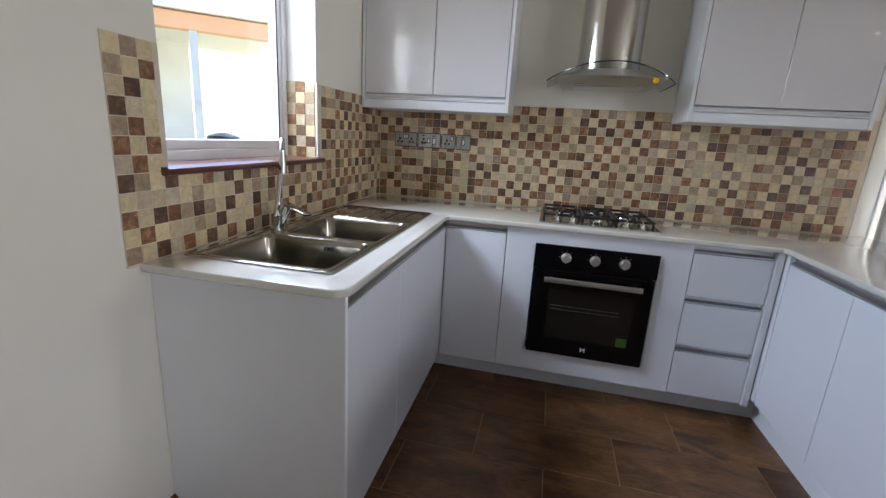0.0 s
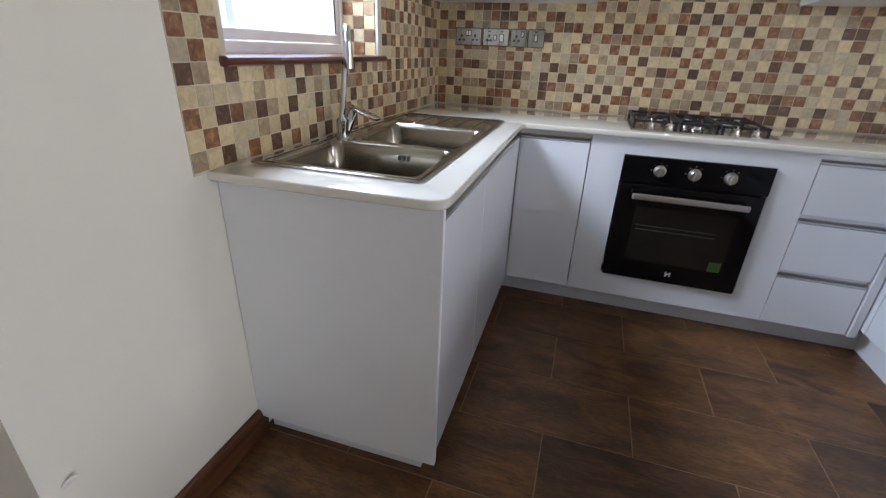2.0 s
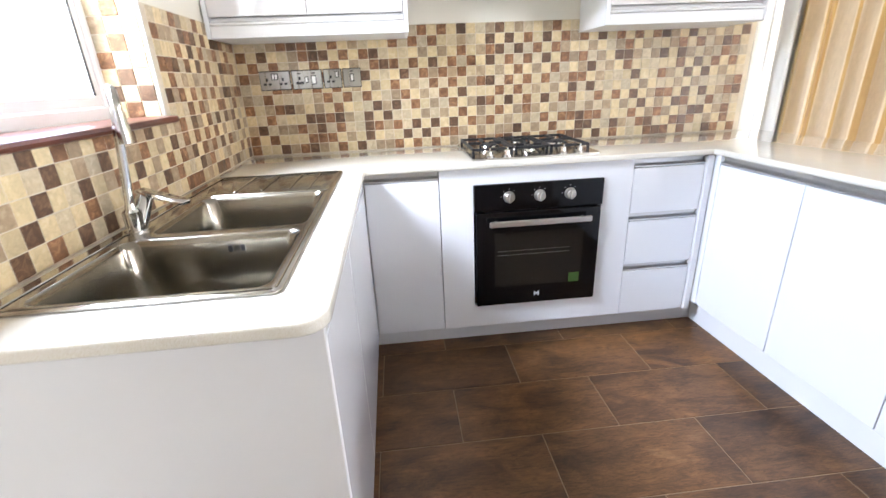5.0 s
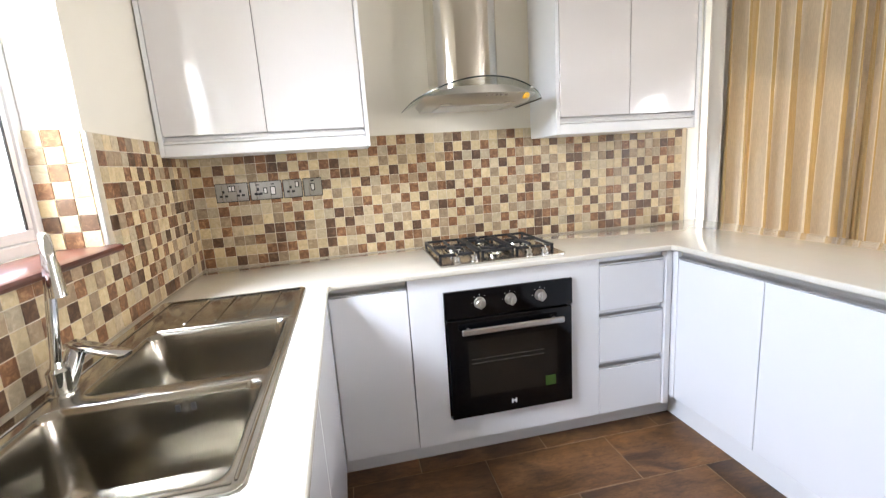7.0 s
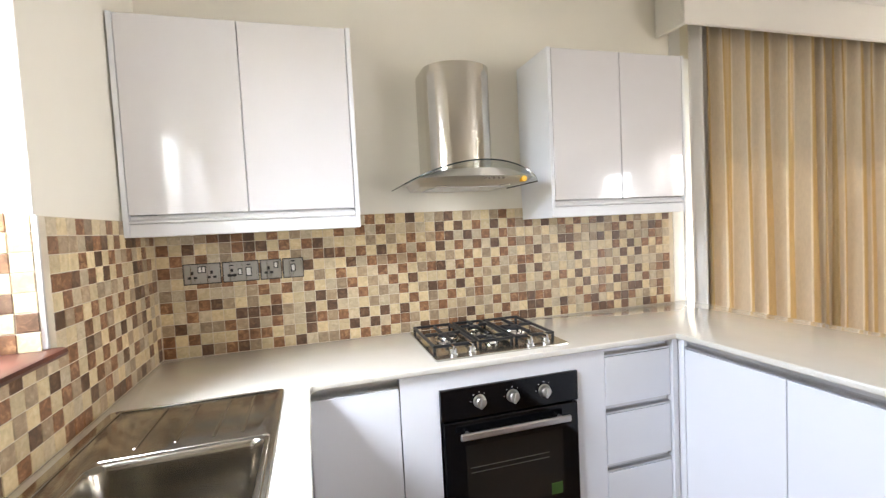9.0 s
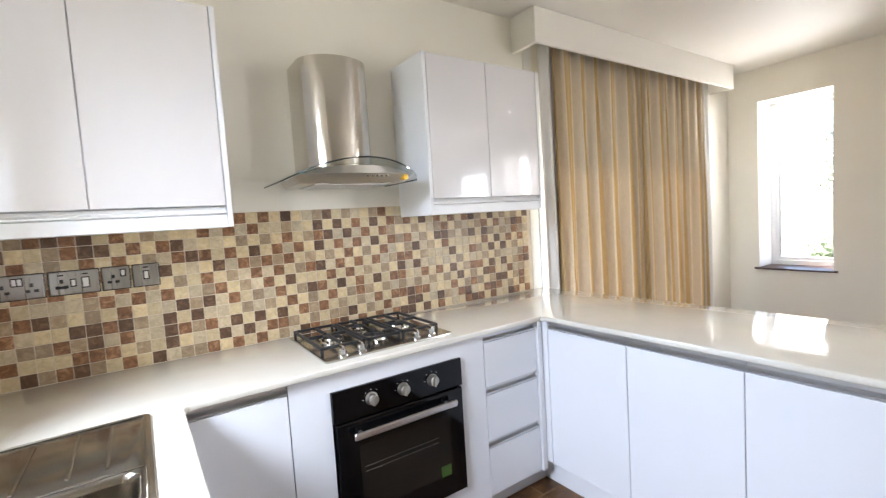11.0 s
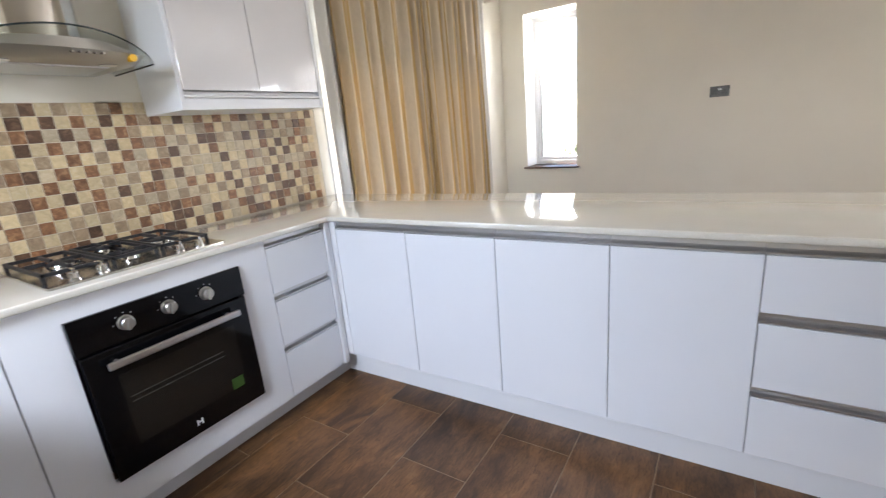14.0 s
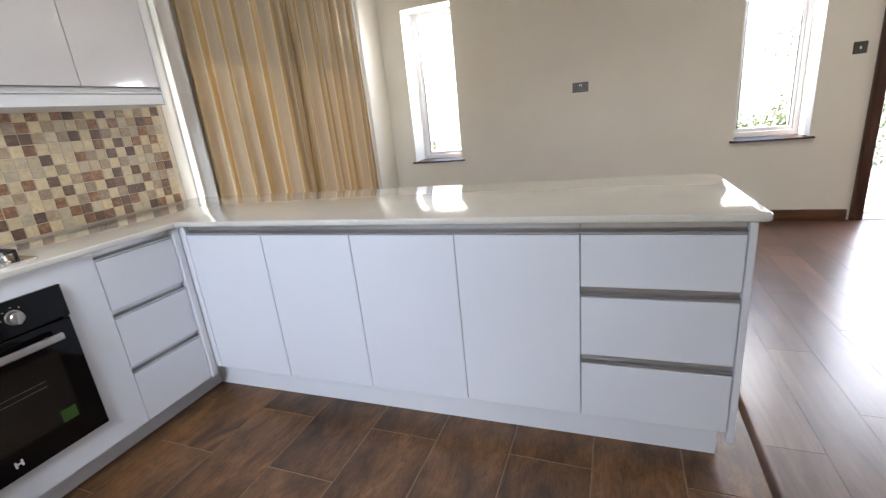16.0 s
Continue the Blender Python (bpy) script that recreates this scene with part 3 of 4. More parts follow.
# hob run (front faces -y)
FY = -0.578
cc = thing("corner_cabinet", ORIGIN, "white gloss corner base cabinet with one door", "cabinet", "base cabinets")
part("carcass", boxes((0.03, 0.94, FY + 0.06, -0.02, 0.100, 0.70)), BOARD_EDGE, cc)
part("door", boxes((0.622, 0.943, FY, FY + 0.018, 0.100, 0.842), bevel=0.0015), WHITE_GLOSS, cc)
bm = bmesh.new()
gola(bm, "x", 0.615, 0.943, 0.844, UNDER - 0.001, FY, -1)
part("grip_profile", bm, ALU, cc, "recessed aluminium finger-grip profile")
oh = thing("oven_housing", ORIGIN, "white gloss panel housing the built-in oven", "cabinet", "base cabinets")
bm = bmesh.new()
plate_with_holes(bm, [(0.947, 0.100), (1.831, 0.100), (1.831, UNDER - 0.002), (0.947, UNDER - 0.002)], [[(1.096, 0.218), (1.692, 0.218), (1.692, 0.812), (1.096, 0.812)]], 0, 0.018)
bm.transform(pose(0, FY + 0.018, 0, 90))
part("front_panel", bm, WHITE_GLOSS, oh)
part("side_board", boxes((0.95, 0.968, FY + 0.02, -0.02, 0.100, 0.88)), BOARD_EDGE, oh)
part("side_board", boxes((1.81, 1.828, FY + 0.02, -0.02, 0.100, 0.88)), BOARD_EDGE, oh)
du = thing("drawer_unit", ORIGIN, "white gloss three-drawer base unit", "cabinet", "base cabinets")
part("carcass", boxes((1.84, 2.16, FY + 0.06, -0.02, 0.100, 0.70)), BOARD_EDGE, du)
for z0, z1 in ((0.630, 0.842), (0.370, 0.590), (0.100, 0.332)):
    part("drawer_front", boxes((1.835, 2.172, FY, FY + 0.018, z0, z1), bevel=0.0015), WHITE_GLOSS, du)
for z0, z1 in ((0.844, UNDER - 0.001), (0.592, 0.628), (0.334, 0.368)):
    bm = bmesh.new()
    gola(bm, "x", 1.835, 2.172, z0, z1, FY, -1)
    part("grip_profile", bm, ALU, du, "recessed aluminium finger-grip profile")
part("corner_post", boxes((2.176, 2.205, FY - 0.012, FY + 0.03, 0.100, UNDER - 0.002), bevel=0.001), BOARD_EDGE, du)
structure("plinth_north", boxes((0.50, 2.30, -0.512, -0.49, 0.0, 0.098)), PLINTH, "pale satin plinth under the cabinets")

# peninsula (front faces -x); u runs along the front, away from the hob wall
PX = 0.012


def pen_unit(u0, u1, drawers, label):
    t = thing("base_cabinet", PEN, label, "cabinet", "base cabinets")
    part("carcass", boxes((PX + 0.05, 0.56, -u1 + 0.004, -u0 - 0.004, 0.142, 0.86)), BOARD_EDGE, t)
    grips = [(0.846, UNDER - 0.001)]
    if drawers:
        for z0, z1 in ((0.660, 0.844), (0.398, 0.621), (0.142, 0.360)):
            part("drawer_front", boxes((PX, PX + 0.018, -u1 + 0.0015, -u0 - 0.0015, z0, z1), bevel=0.0015), WHITE_GLOSS, t)
        grips += [(0.623, 0.658), (0.362, 0.396)]
    else:
        part("door", boxes((PX, PX + 0.018, -u1 + 0.0015, -u0 - 0.0015, 0.142, 0.844), bevel=0.0015), WHITE_GLOSS, t)
    for z0, z1 in grips:
        bm = bmesh.new()
        gola(bm, "y", -u1 + 0.001, -u0 - 0.001, z0, z1, PX, -1)
        part("grip_profile", bm, ALU, t, "recessed aluminium finger-grip profile")
    return t


structure("corner_filler", boxes((PX, PX + 0.018, -0.0285, 0.012, 0.142, UNDER - 0.002)), BOARD_EDGE, "white filler strip in the cabinet corner", PEN)
for u0, u1 in ((0.030, 0.463), (0.463, 0.906), (0.906, 1.348), (1.348, 1.790)):
    pen_unit(u0, u1, False, "white gloss peninsula base cabinet with a plain door")
pu = pen_unit(1.790, 2.264, True, "white gloss peninsula unit with three drawers")
part("end_panel", boxes((PX - 0.002, 0.575, -2.286, -2.266, 0.10, UNDER - 0.002), bevel=0.0015), BOARD_EDGE, pu)
structure("peninsula_back", boxes((0.562, 0.58, -2.264, 0.55, 0.0, UNDER - 0.002)), BOARD_EDGE, "white board backing the peninsula", PEN)
structure("plinth_peninsula", boxes((0.072, 0.56, -2.250, 0.08, 0.0, 0.14)), BOARD_EDGE, "white plinth under the peninsula", PEN)

# ---- worktop: one U-shaped slab ----


def on(m, x, y):
    p = m @ Vector((x, y, 0))
    return (p.x, p.y)


def arc(c, r, a0, a1, k=6):
    return [(c[0] + r * math.cos(radians(a0 + (a1 - a0) * i / k)), c[1] + r * math.sin(radians(a0 + (a1 - a0) * i / k))) for i in range(k + 1)]


outline = [(0.004, -0.004), on(LEFT, 0.004, -1.872)]
outline += [on(LEFT, *p) for p in arc((0.630 - 0.05, -1.872 + 0.05), 0.05, 270, 360)]
outline += [(0.632, -0.640), (0.640, -0.615), (0.665, -0.606), (2.185, -0.602)]
outline += [on(PEN, *p) for p in ((-0.004, -0.03), (-0.004, -2.285))]
outline += [on(PEN, *p) for p in arc((0.016, -2.298), 0.02, 180, 270, 4)]
outline += [on(PEN, 0.69, -2.318), on(PEN, 0.735, -2.27), (2.83, -0.02), (2.83, -0.004)]
SINK_HOLE = [on(LEFT, *p) for p in rounded(0.075, 0.520, -1.742, -0.632, 0.02, 3)]
bm = bmesh.new()
plate_with_holes(bm, outline, [SINK_HOLE], UNDER, TOP, 0.006)
single("worktop", bm, QUARTZ, ORIGIN, "cream polished quartz U-shaped worktop with rounded edges", "worktop")

# ---- sink and tap ----
sk = thing("sink", LEFT @ pose(0, 0, TOP), "stainless steel double-bowl inset sink with drainer", "sink")
near, far = (0.092, 0.510, -1.737, -1.402), (0.128, 0.512, -1.358, -0.988)
bm = bmesh.new()
plate_with_holes(bm, rounded(0.036, 0.538, -1.762, -0.618, 0.02, 5), [rounded(*near, 0.032, 6), rounded(*far, 0.032, 6)], 0.0005, 0.006, 0.0022)
part("rim", bm, RIM_STEEL, sk)


def bowl(x0, x1, y0, y1, depth):
    bm = bmesh.new()
    rings = []
    for dz, inset, r in ((0.006, 0.0, 0.032), (0.002, 0.003, 0.032), (-0.01, 0.006, 0.034), (-depth * 0.6, 0.014, 0.05), (-depth + 0.03, 0.018, 0.055), (-depth + 0.008, 0.028, 0.055), (-depth, 0.05, 0.05)):
        rings.append([bm.verts.new((p[0], p[1], dz)) for p in rounded(x0 + inset, x1 - inset, y0 + inset, y1 - inset, r, 6)])
    for a, b in zip(rings, rings[1:]):
        for k in range(len(a)):
            bm.faces.new((a[k], b[k], b[(k + 1) % len(a)], a[(k + 1) % len(a)]))
    bm.faces.new(rings[-1])
    return bm


for b4, dp in ((near, 0.18), (far, 0.16)):
    b = part("bowl", bowl(*b4, dp), SHADED_SINK_STEEL, sk)
    cx, cy = (b4[0] + b4[1]) / 2, (b4[2] + b4[3]) / 2
    part("drain", cyl((cx, cy, -dp + 0.0005), (cx, cy, -dp + 0.004), 0.042, 0.038, 24), CHROME, b)
for k in (-1, 0, 1):
    part("overflow_slot", boxes((0.35 + k * 0.015 - 0.005, 0.35 + k * 0.015 + 0.005, -1.4135, -1.4105, -0.036, -0.020)), PLASTIC_DARK if k else CHROME, sk)
bm = bmesh.new()
for x in (0.20, 0.29, 0.38, 0.45):
    box(bm, x - 0.004, x + 0.004, -0.93, -0.66, 0.005, 0.0095, 0.002)
part("drainer_ribs", bm, RIM_STEEL, sk)
bm = bmesh.new()
for a in ((0.07, 0.52, -0.636, -0.630), (0.14, 0.52, -0.975, -0.969), (0.522, 0.528, -1.74, -0.64), (0.064, 0.07, -1.74, -0.64), (0.07, 0.52, -1.748, -1.742)):
    box(bm, *a, 0.005, 0.009, 0.0018)
part("raised_bead", bm, RIM_STEEL, sk)

tp = thing("tap", LEFT @ pose(0.085, -1.325, TOP + 0.006), "chrome monobloc kitchen tap with tall swan-neck spout", "tap")
bm = bmesh.new()
tube(bm, [(0, 0, 0), (0, 0, 0.006), (0, 0, 0.008), (0, 0, 0.055), (0, 0, 0.062)], [0.028, 0.028, 0.022, 0.022, 0.016], 24)
part("body", bm, CHROME, tp)
spout = part("spout", cyl((0, 0, 0.06), (0, 0, 0.075), 0.014, 0.0105), CHROME, tp)
pts = [(0, 0, 0.07), (0.02, 0.018, 0.30)] + [(0.02 + 0.035 * (1 - math.cos(radians(a))) * 0.55, 0.018 - 0.035 * (1 - math.cos(radians(a))) * 0.85, 0.30 + 0.045 * math.sin(radians(a))) for a in range(15, 181, 15)]
end = pts[-1]
pts += [(end[0], end[1], 0.28)]
bm = bmesh.new()
tube(bm, pts, 0.0105, 16)
part("neck", bm, CHROME, spout)
part("spray_head", cyl((end[0], end[1], 0.295), (end[0], end[1], 0.225), 0.0125, 0.016), CHROME, spout)
bm = bmesh.new()
tube(bm, [(0.003, 0.006, 0.012), (0.016, 0.040, 0.075), (0.018, 0.045, 0.084), (0.019, 0.048, 0.092)], [0.0205, 0.0195, 0.018, 0.013], 22)
part("cartridge", bm, CHROME, tp)
bm = bmesh.new()
prism(bm, [(-0.017, -0.016), (0.017, -0.016), (0.019, 0.03), (0.020, 0.112), (0.014, 0.120), (-0.014, 0.120), (-0.020, 0.112), (-0.019, 0.03)], "z", -0.004, 0.005)
bmesh.ops.bevel(bm, geom=list(bm.edges), offset=0.002, segments=2, affect="EDGES", profile=0.5)
bm.transform(pose(0.018, 0.046, 0.093, -14, 0, -106))
part("lever", bm, CHROME, tp, "flat broad chrome lever")

# ---- oven ----
ov = thing("oven", pose(1.394, -0.592, 0), "built-in black glass electric oven with three steel knobs", "oven")
part("body", boxes((-0.28, 0.28, 0.02, 0.50, 0.222, 0.808)), PLASTIC_DARK, ov)
cp = part("control_panel", boxes((-0.297, 0.297, 0.0, 0.014, 0.690, 0.812), bevel=0.002), OVEN_GLASS, ov)
dr = part("oven_door", boxes((-0.290, 0.290, -0.006, 0.016, 0.218, 0.684), bevel=0.003), OVEN_GLASS, ov)
part("viewing_window", boxes((-0.205, 0.215, -0.0072, -0.0062, 0.315, 0.585)), OVEN_WINDOW, dr, "smoked glass window with racks behind")
for z in (0.475, 0.495):
    part("rack_bar", boxes((-0.19, 0.15, -0.0082, -0.0073, z, z + 0.002)), OVEN_RACK, dr)
part("sticker", boxes((0.155, 0.205, -0.0088, -0.0073, 0.315, 0.362)), GREEN, dr, "square green energy sticker")
part("badge", boxes((-0.012, -0.006, -0.0078, -0.006, 0.255, 0.278), (0.006, 0.012, -0.0078, -0.006, 0.255, 0.278), (-0.006, 0.006, -0.0078, -0.006, 0.264, 0.270)), PRINT, dr)
h = part("handle", boxes((-0.235, 0.235, -0.048, -0.034, 0.625, 0.652), bevel=0.004), ALU, dr, "flat satin steel bar handle")
for x in (-0.2, 0.2):
    part("standoff", cyl((x, -0.036, 0.638), (x, -0.004, 0.638), 0.008), ALU, h)
for x in (-0.14, 0.0, 0.14):
    bm = bmesh.new()
    tube(bm, [(x, 0.0, 0.752), (x, -0.004, 0.752), (x, -0.006, 0.752), (x, -0.024, 0.752), (x, -0.027, 0.752)], [0.026, 0.026, 0.023, 0.021, 0.018], 28)
    k = part("knob", bm, KNOB_STEEL, cp, "round satin steel knob")
    bm = boxes((-0.0055, 0.0055, -0.036, -0.026, -0.021, 0.021), bevel=0.002)
    bm.transform(pose(x, 0, 0.752, 0, 12, 0))
    part("grip", bm, KNOB_STEEL, k)
    for a in (0.9, 1.57, 2.3, 3.1):
        mx, mz = x + 0.036 * math.cos(a), 0.752 + 0.036 * math.sin(a)
        part("dial_mark", boxes((mx - 0.0015, mx + 0.0015, -0.0008, 0.0, mz - 0.0015, mz + 0.0015)), PRINT, cp)

# ---- hob ----
hb = thing("gas_hob", pose(1.10, -0.548, TOP), "stainless steel gas hob with black cast-iron pan supports", "hob")
bm = bmesh.new()
prism(bm, rounded(0, 0.585, 0, 0.50, 0.012, 4), "z", 0.0005, 0.008)
part("plate", bm, STEEL, hb)
for x, y, r in ((0.13, 0.29, 0.050), (0.295, 0.16, 0.030), (0.295, 0.38, 0.036), (0.455, 0.29, 0.056)):
    bm = bmesh.new()
    tube(bm, [(x, y, 0.008), (x, y, 0.018), (x, y, 0.020), (x, y, 0.026)], [r * 1.15, r * 1.1, r, r * 0.96], 28)
    b = part("burner", bm, CHROME, hb, "bright burner ring")
    bm = bmesh.new()
    tube(bm, [(x, y, 0.026), (x, y, 0.032), (x, y, 0.035)], [r * 0.78, r * 0.76, r * 0.6], 24)
    part("burner_cap", bm, IRON, b, "matt black burner cap")
for x0, x1, cs in ((0.015, 0.205, ((0.11, 0.29),)), (0.215, 0.372, ((0.295, 0.16), (0.295, 0.38))), (0.382, 0.570, ((0.47, 0.29),))):
    y0, y1, w = 0.095, 0.485, 0.006
    rows = [(x0, x1, y0, y0 + 2 * w, 0.026, 0.038), (x0, x1, y1 - 2 * w, y1, 0.026, 0.038), (x0, x0 + 2 * w, y0, y1, 0.026, 0.038), (x1 - 2 * w, x1, y0, y1, 0.026, 0.038)]
    for fx in (x0, x1 - 2 * w):
        for fy in (y0, y1 - 2 * w):
            rows.append((fx, fx + 2 * w, fy, fy + 2 * w, 0.008, 0.026))
    for cx, cy in cs:
        rows += [(x0 + 2 * w, cx - 0.022, cy - w, cy + w, 0.029, 0.043), (cx + 0.022, x1 - 2 * w, cy - w, cy + w, 0.029, 0.043), (cx - w, cx + w, cy + 0.022, min(cy + 0.15, y1 - 2 * w), 0.029, 0.043), (cx - w, cx + w, max(cy - 0.15, y0 + 2 * w), cy - 0.022, 0.029, 0.043)]
    part("pan_support", boxes(*rows, bevel=0.002), IRON, hb, "black cast-iron pan support")
for x in (0.085, 0.165, 0.425, 0.50):
    bm = bmesh.new()
    tube(bm, [(x, 0.048, 0.008), (x, 0.048, 0.012), (x, 0.048, 0.014), (x, 0.048, 0.030), (x, 0.048, 0.034)], [0.021, 0.021, 0.017, 0.0155, 0.012], 24)
    k = part("knob", bm, CHROME, hb, "chrome control knob")
    part("grip", boxes((x - 0.004, x + 0.004, 0.031, 0.065, 0.030, 0.046), bevel=0.002), CHROME, k)

# ---- extractor hood ----
HX = 1.365
hd = thing("extractor_hood", pose(HX, 0, 0), "stainless steel chimney extractor hood with curved glass canopy", "extractor hood")
outline2 = [(-0.16, -0.002), (0.16, -0.002), (0.16, -0.15)] + [(0.16 * math.cos(radians(a)), -0.15 - 0.13 * math.sin(radians(a))) for a in range(6, 175, 6)] + [(-0.16, -0.15)]
bm = bmesh.new()
prism(bm, outline2, "z", 1.69, 2.175)
part("chimney", bm, CHIMNEY, hd)
bm = bmesh.new()
lo = [(-0.22, -0.03), (0.22, -0.03), (0.24, -0.30)] + [(0.24 * math.cos(radians(a)), -0.34 - 0.08 * math.sin(radians(a))) for a in range(10, 171, 16)] + [(-0.24, -0.30)]
hi = [(p[0] * 1.10, p[1] * 1.10) for p in lo]
va, vb, vc = ([bm.verts.new((p[0], p[1], z)) for p in o] for o, z in ((lo, 1.612), (hi, 1.640), ([(p[0] * 0.60, p[1]) for p in hi], 1.672)))
bm.faces.new(va)
bm.faces.new(vc[::-1])
for a, b in ((va, vb), (vb, vc)):
    for k in range(len(a)):
        bm.faces.new((a[k], b[k], b[(k + 1) % len(a)], a[(k + 1) % len(a)]))
bd = part("body", bm, HOOD_STEEL, hd)
part("filter", boxes((-0.17, 0.17, -0.30, -0.08, 1.606, 1.6115)), ALU, bd, "fine aluminium grease filter")
for x in (-0.15, 0.15):
    part("lamp", cyl((x, -0.345, 1.608), (x, -0.345, 1.6115), 0.028), CHROME, bd, "small round hood lamp, off")
for k in range(5):
    part("button", cyl((0.01 + k * 0.022, -0.435, 1.632), (0.01 + k * 0.022, -0.463, 1.629), 0.0045, 0.004, 10), NICKEL, bd)
part("sticker", cyl((0.20, -0.39, 1.630), (0.203, -0.428, 1.627), 0.013), YELLOW, bd, "round yellow sticker")


def canopy(scale, thick, rim):
    bm = bmesh.new()
    nx, ny, span = 24, 8, 0.31
    lay = []
    for dz in (0.0, thick):
        g = []
        for i in range(nx + 1):
            u = -1 + 2 * i / nx
            front = -0.27 - 0.225 * math.sqrt(max(0, 1 - (u * 0.94) ** 2))
            g.append([bm.verts.new((u * span, -0.004 + (front + 0.004) * j / ny, 1.698 - 0.078 * u * u + dz)) for j in range(ny + 1)])
        lay.append(g)
    for i in range(nx):
        for j in range(ny):
            if not rim:
                for g in lay:
                    bm.faces.new((g[i][j], g[i + 1][j], g[i + 1][j + 1], g[i][j + 1]))
        if rim:
            bm.faces.new((lay[0][i][ny], lay[0][i + 1][ny], lay[1][i + 1][ny], lay[1][i][ny]))
    if rim:
        for i in (0, nx):
            for j in range(ny):
                bm.faces.new((lay[0][i][j], lay[0][i][j + 1], lay[1][i][j + 1], lay[1][i][j]))
    loose = [v for v in bm.verts if not v.link_faces]
    bmesh.ops.delete(bm, geom=loose, context="VERTS")
    return bm


cn = part("glass_canopy", canopy(1, 0.006, False), HOOD_GLASS, hd, "curved clear glass canopy")
part("glass_rim", canopy(1, 0.006, True), GLASS_EDGE, cn, "dark polished glass edge")

# ---- wall cabinets ----


def wall_cabinet(x0, x1, depth, z1, label):
    w = thing("wall_cabinet", pose(x0, 0, 1.452), label, "cabinet", "wall cabinets")
    wd, hgt, f = x1 - x0, z1 - 1.452, -depth
    part("side_panel", boxes((0, 0.018, f, -0.002, 0, hgt), bevel=0.001), BOARD_EDGE, w)
    part("side_panel", boxes((wd - 0.018, wd, f, -0.002, 0, hgt), bevel=0.001), BOARD_EDGE, w)
    part("top_board", boxes((0.019, wd - 0.019, f + 0.02, -0.002, hgt - 0.018, hgt)), BOARD_EDGE, w)
    part("bottom_board", boxes((0.019, wd - 0.019, f + 0.003, -0.002, 0.0, 0.047), bevel=0.001), BOARD_EDGE, w)
    part("back_board", boxes((0.019, wd - 0.019, -0.012, -0.003, 0.048, hgt - 0.019)), BOARD_EDGE, w)
    bm = bmesh.new()
    gola(bm, "x", 0.020, wd - 0.020, 0.050, 0.078, f, -1)
    part("grip_profile", bm, UPVC, w, "recessed pale grip profile")
    mid = wd / 2
    for a, b in ((0.021, mid - 0.0015), (mid + 0.0015, wd - 0.021)):
        part("door", boxes((a, b, f - 0.001, f + 0.017, 0.0805, hgt - 0.004), bevel=0.0015), DIMMED_GLOSS, w)
    return w


wall_cabinet(0.012, 0.865, 0.32, 2.262, "white high-gloss wall cabinet in the corner, two doors")
wall_cabinet(1.760, 2.545, 0.32, 2.245, "white high-gloss wall cabinet beside the hood, two doors")

# ---- sockets and switches ----


def plate(name, m, width, kind, label, group, finish_of=NICKEL):
    s = thing(name, m, label, "socket" if kind != "switch" else "switch", group)
    part("shadow_gasket", boxes((-0.003, width + 0.003, -0.004, -0.0003, -0.003, 0.089), bevel=0.001), PLASTIC_DARK, s, "black gasket behind the plate")
    p = part("face_plate", boxes((0, width, -0.007, -0.0005, 0, 0.086), bevel=0.0025), finish_of, s)

    def dark(a, b, c, d):
        part("pin_hole", boxes((a, b, -0.0082, -0.0072, c, d)), PLASTIC_DARK, p)

    def pins(cx, cz):
        dark(cx - 0.005, cx + 0.005, cz + 0.009, cz + 0.023)
        dark(cx - 0.019, cx - 0.005, cz - 0.010, cz)
        dark(cx + 0.005, cx + 0.019, cz - 0.010, cz)

    def rocker(cx, cz, w=0.011, h=0.022):
        part("switch_surround", boxes((cx - w / 2 - 0.004, cx + w / 2 + 0.004, -0.0085, -0.0072, cz - h / 2 - 0.004, cz + h / 2 + 0.004)), PLASTIC_DARK, p)
        part("rocker", boxes((cx - w / 2, cx + w / 2, -0.011, -0.0086, cz - h / 2, cz + h / 2), bevel=0.001), PLASTIC_WHITE, p)

    if kind == "double":
        pins(0.034, 0.032), pins(0.112, 0.032), rocker(0.066, 0.062), rocker(0.081, 0.062)
    elif kind == "cooker":
        pins(0.036, 0.034), rocker(0.070, 0.042), rocker(0.106, 0.040, 0.018, 0.034)
        dark(0.026, 0.044, 0.070, 0.075), dark(0.098, 0.115, 0.070, 0.075), dark(0.018, 0.052, 0.022, 0.032)
    elif kind == "single":
        pins(0.034, 0.034), rocker(0.066, 0.062)
    elif kind == "spur":
        rocker(0.043, 0.044, 0.013, 0.028), dark(0.034, 0.052, 0.072, 0.078)
    else:
        rocker(0.043, 0.043, 0.014, 0.024)
    return s


for x, w, k in ((0.114, 0.146, "double"), (0.273, 0.146, "cooker"), (0.430, 0.086, "single"), (0.528, 0.086, "spur")):
    plate("wall_socket", pose(x, -0.0065, 1.237), w, k, {"double": "brushed steel double socket on the mosaic", "cooker": "brushed steel cooker switch and socket on the mosaic", "single": "brushed steel single socket on the mosaic", "spur": "brushed steel switched spur on the mosaic"}[k], "sockets over the worktop")
plate("wall_socket", pose(EAST - 0.0005, -2.066, 1.338, rz=-90), 0.146, "double", "dark steel double socket on the cream wall", "living room sockets", DIMMED_NICKEL)
plate("light_switch", pose(EAST - 0.0005, -4.27, 1.405, rz=-90), 0.086, "switch", "dark steel switch beside the doorway", "living room sockets", DIMMED_NICKEL)

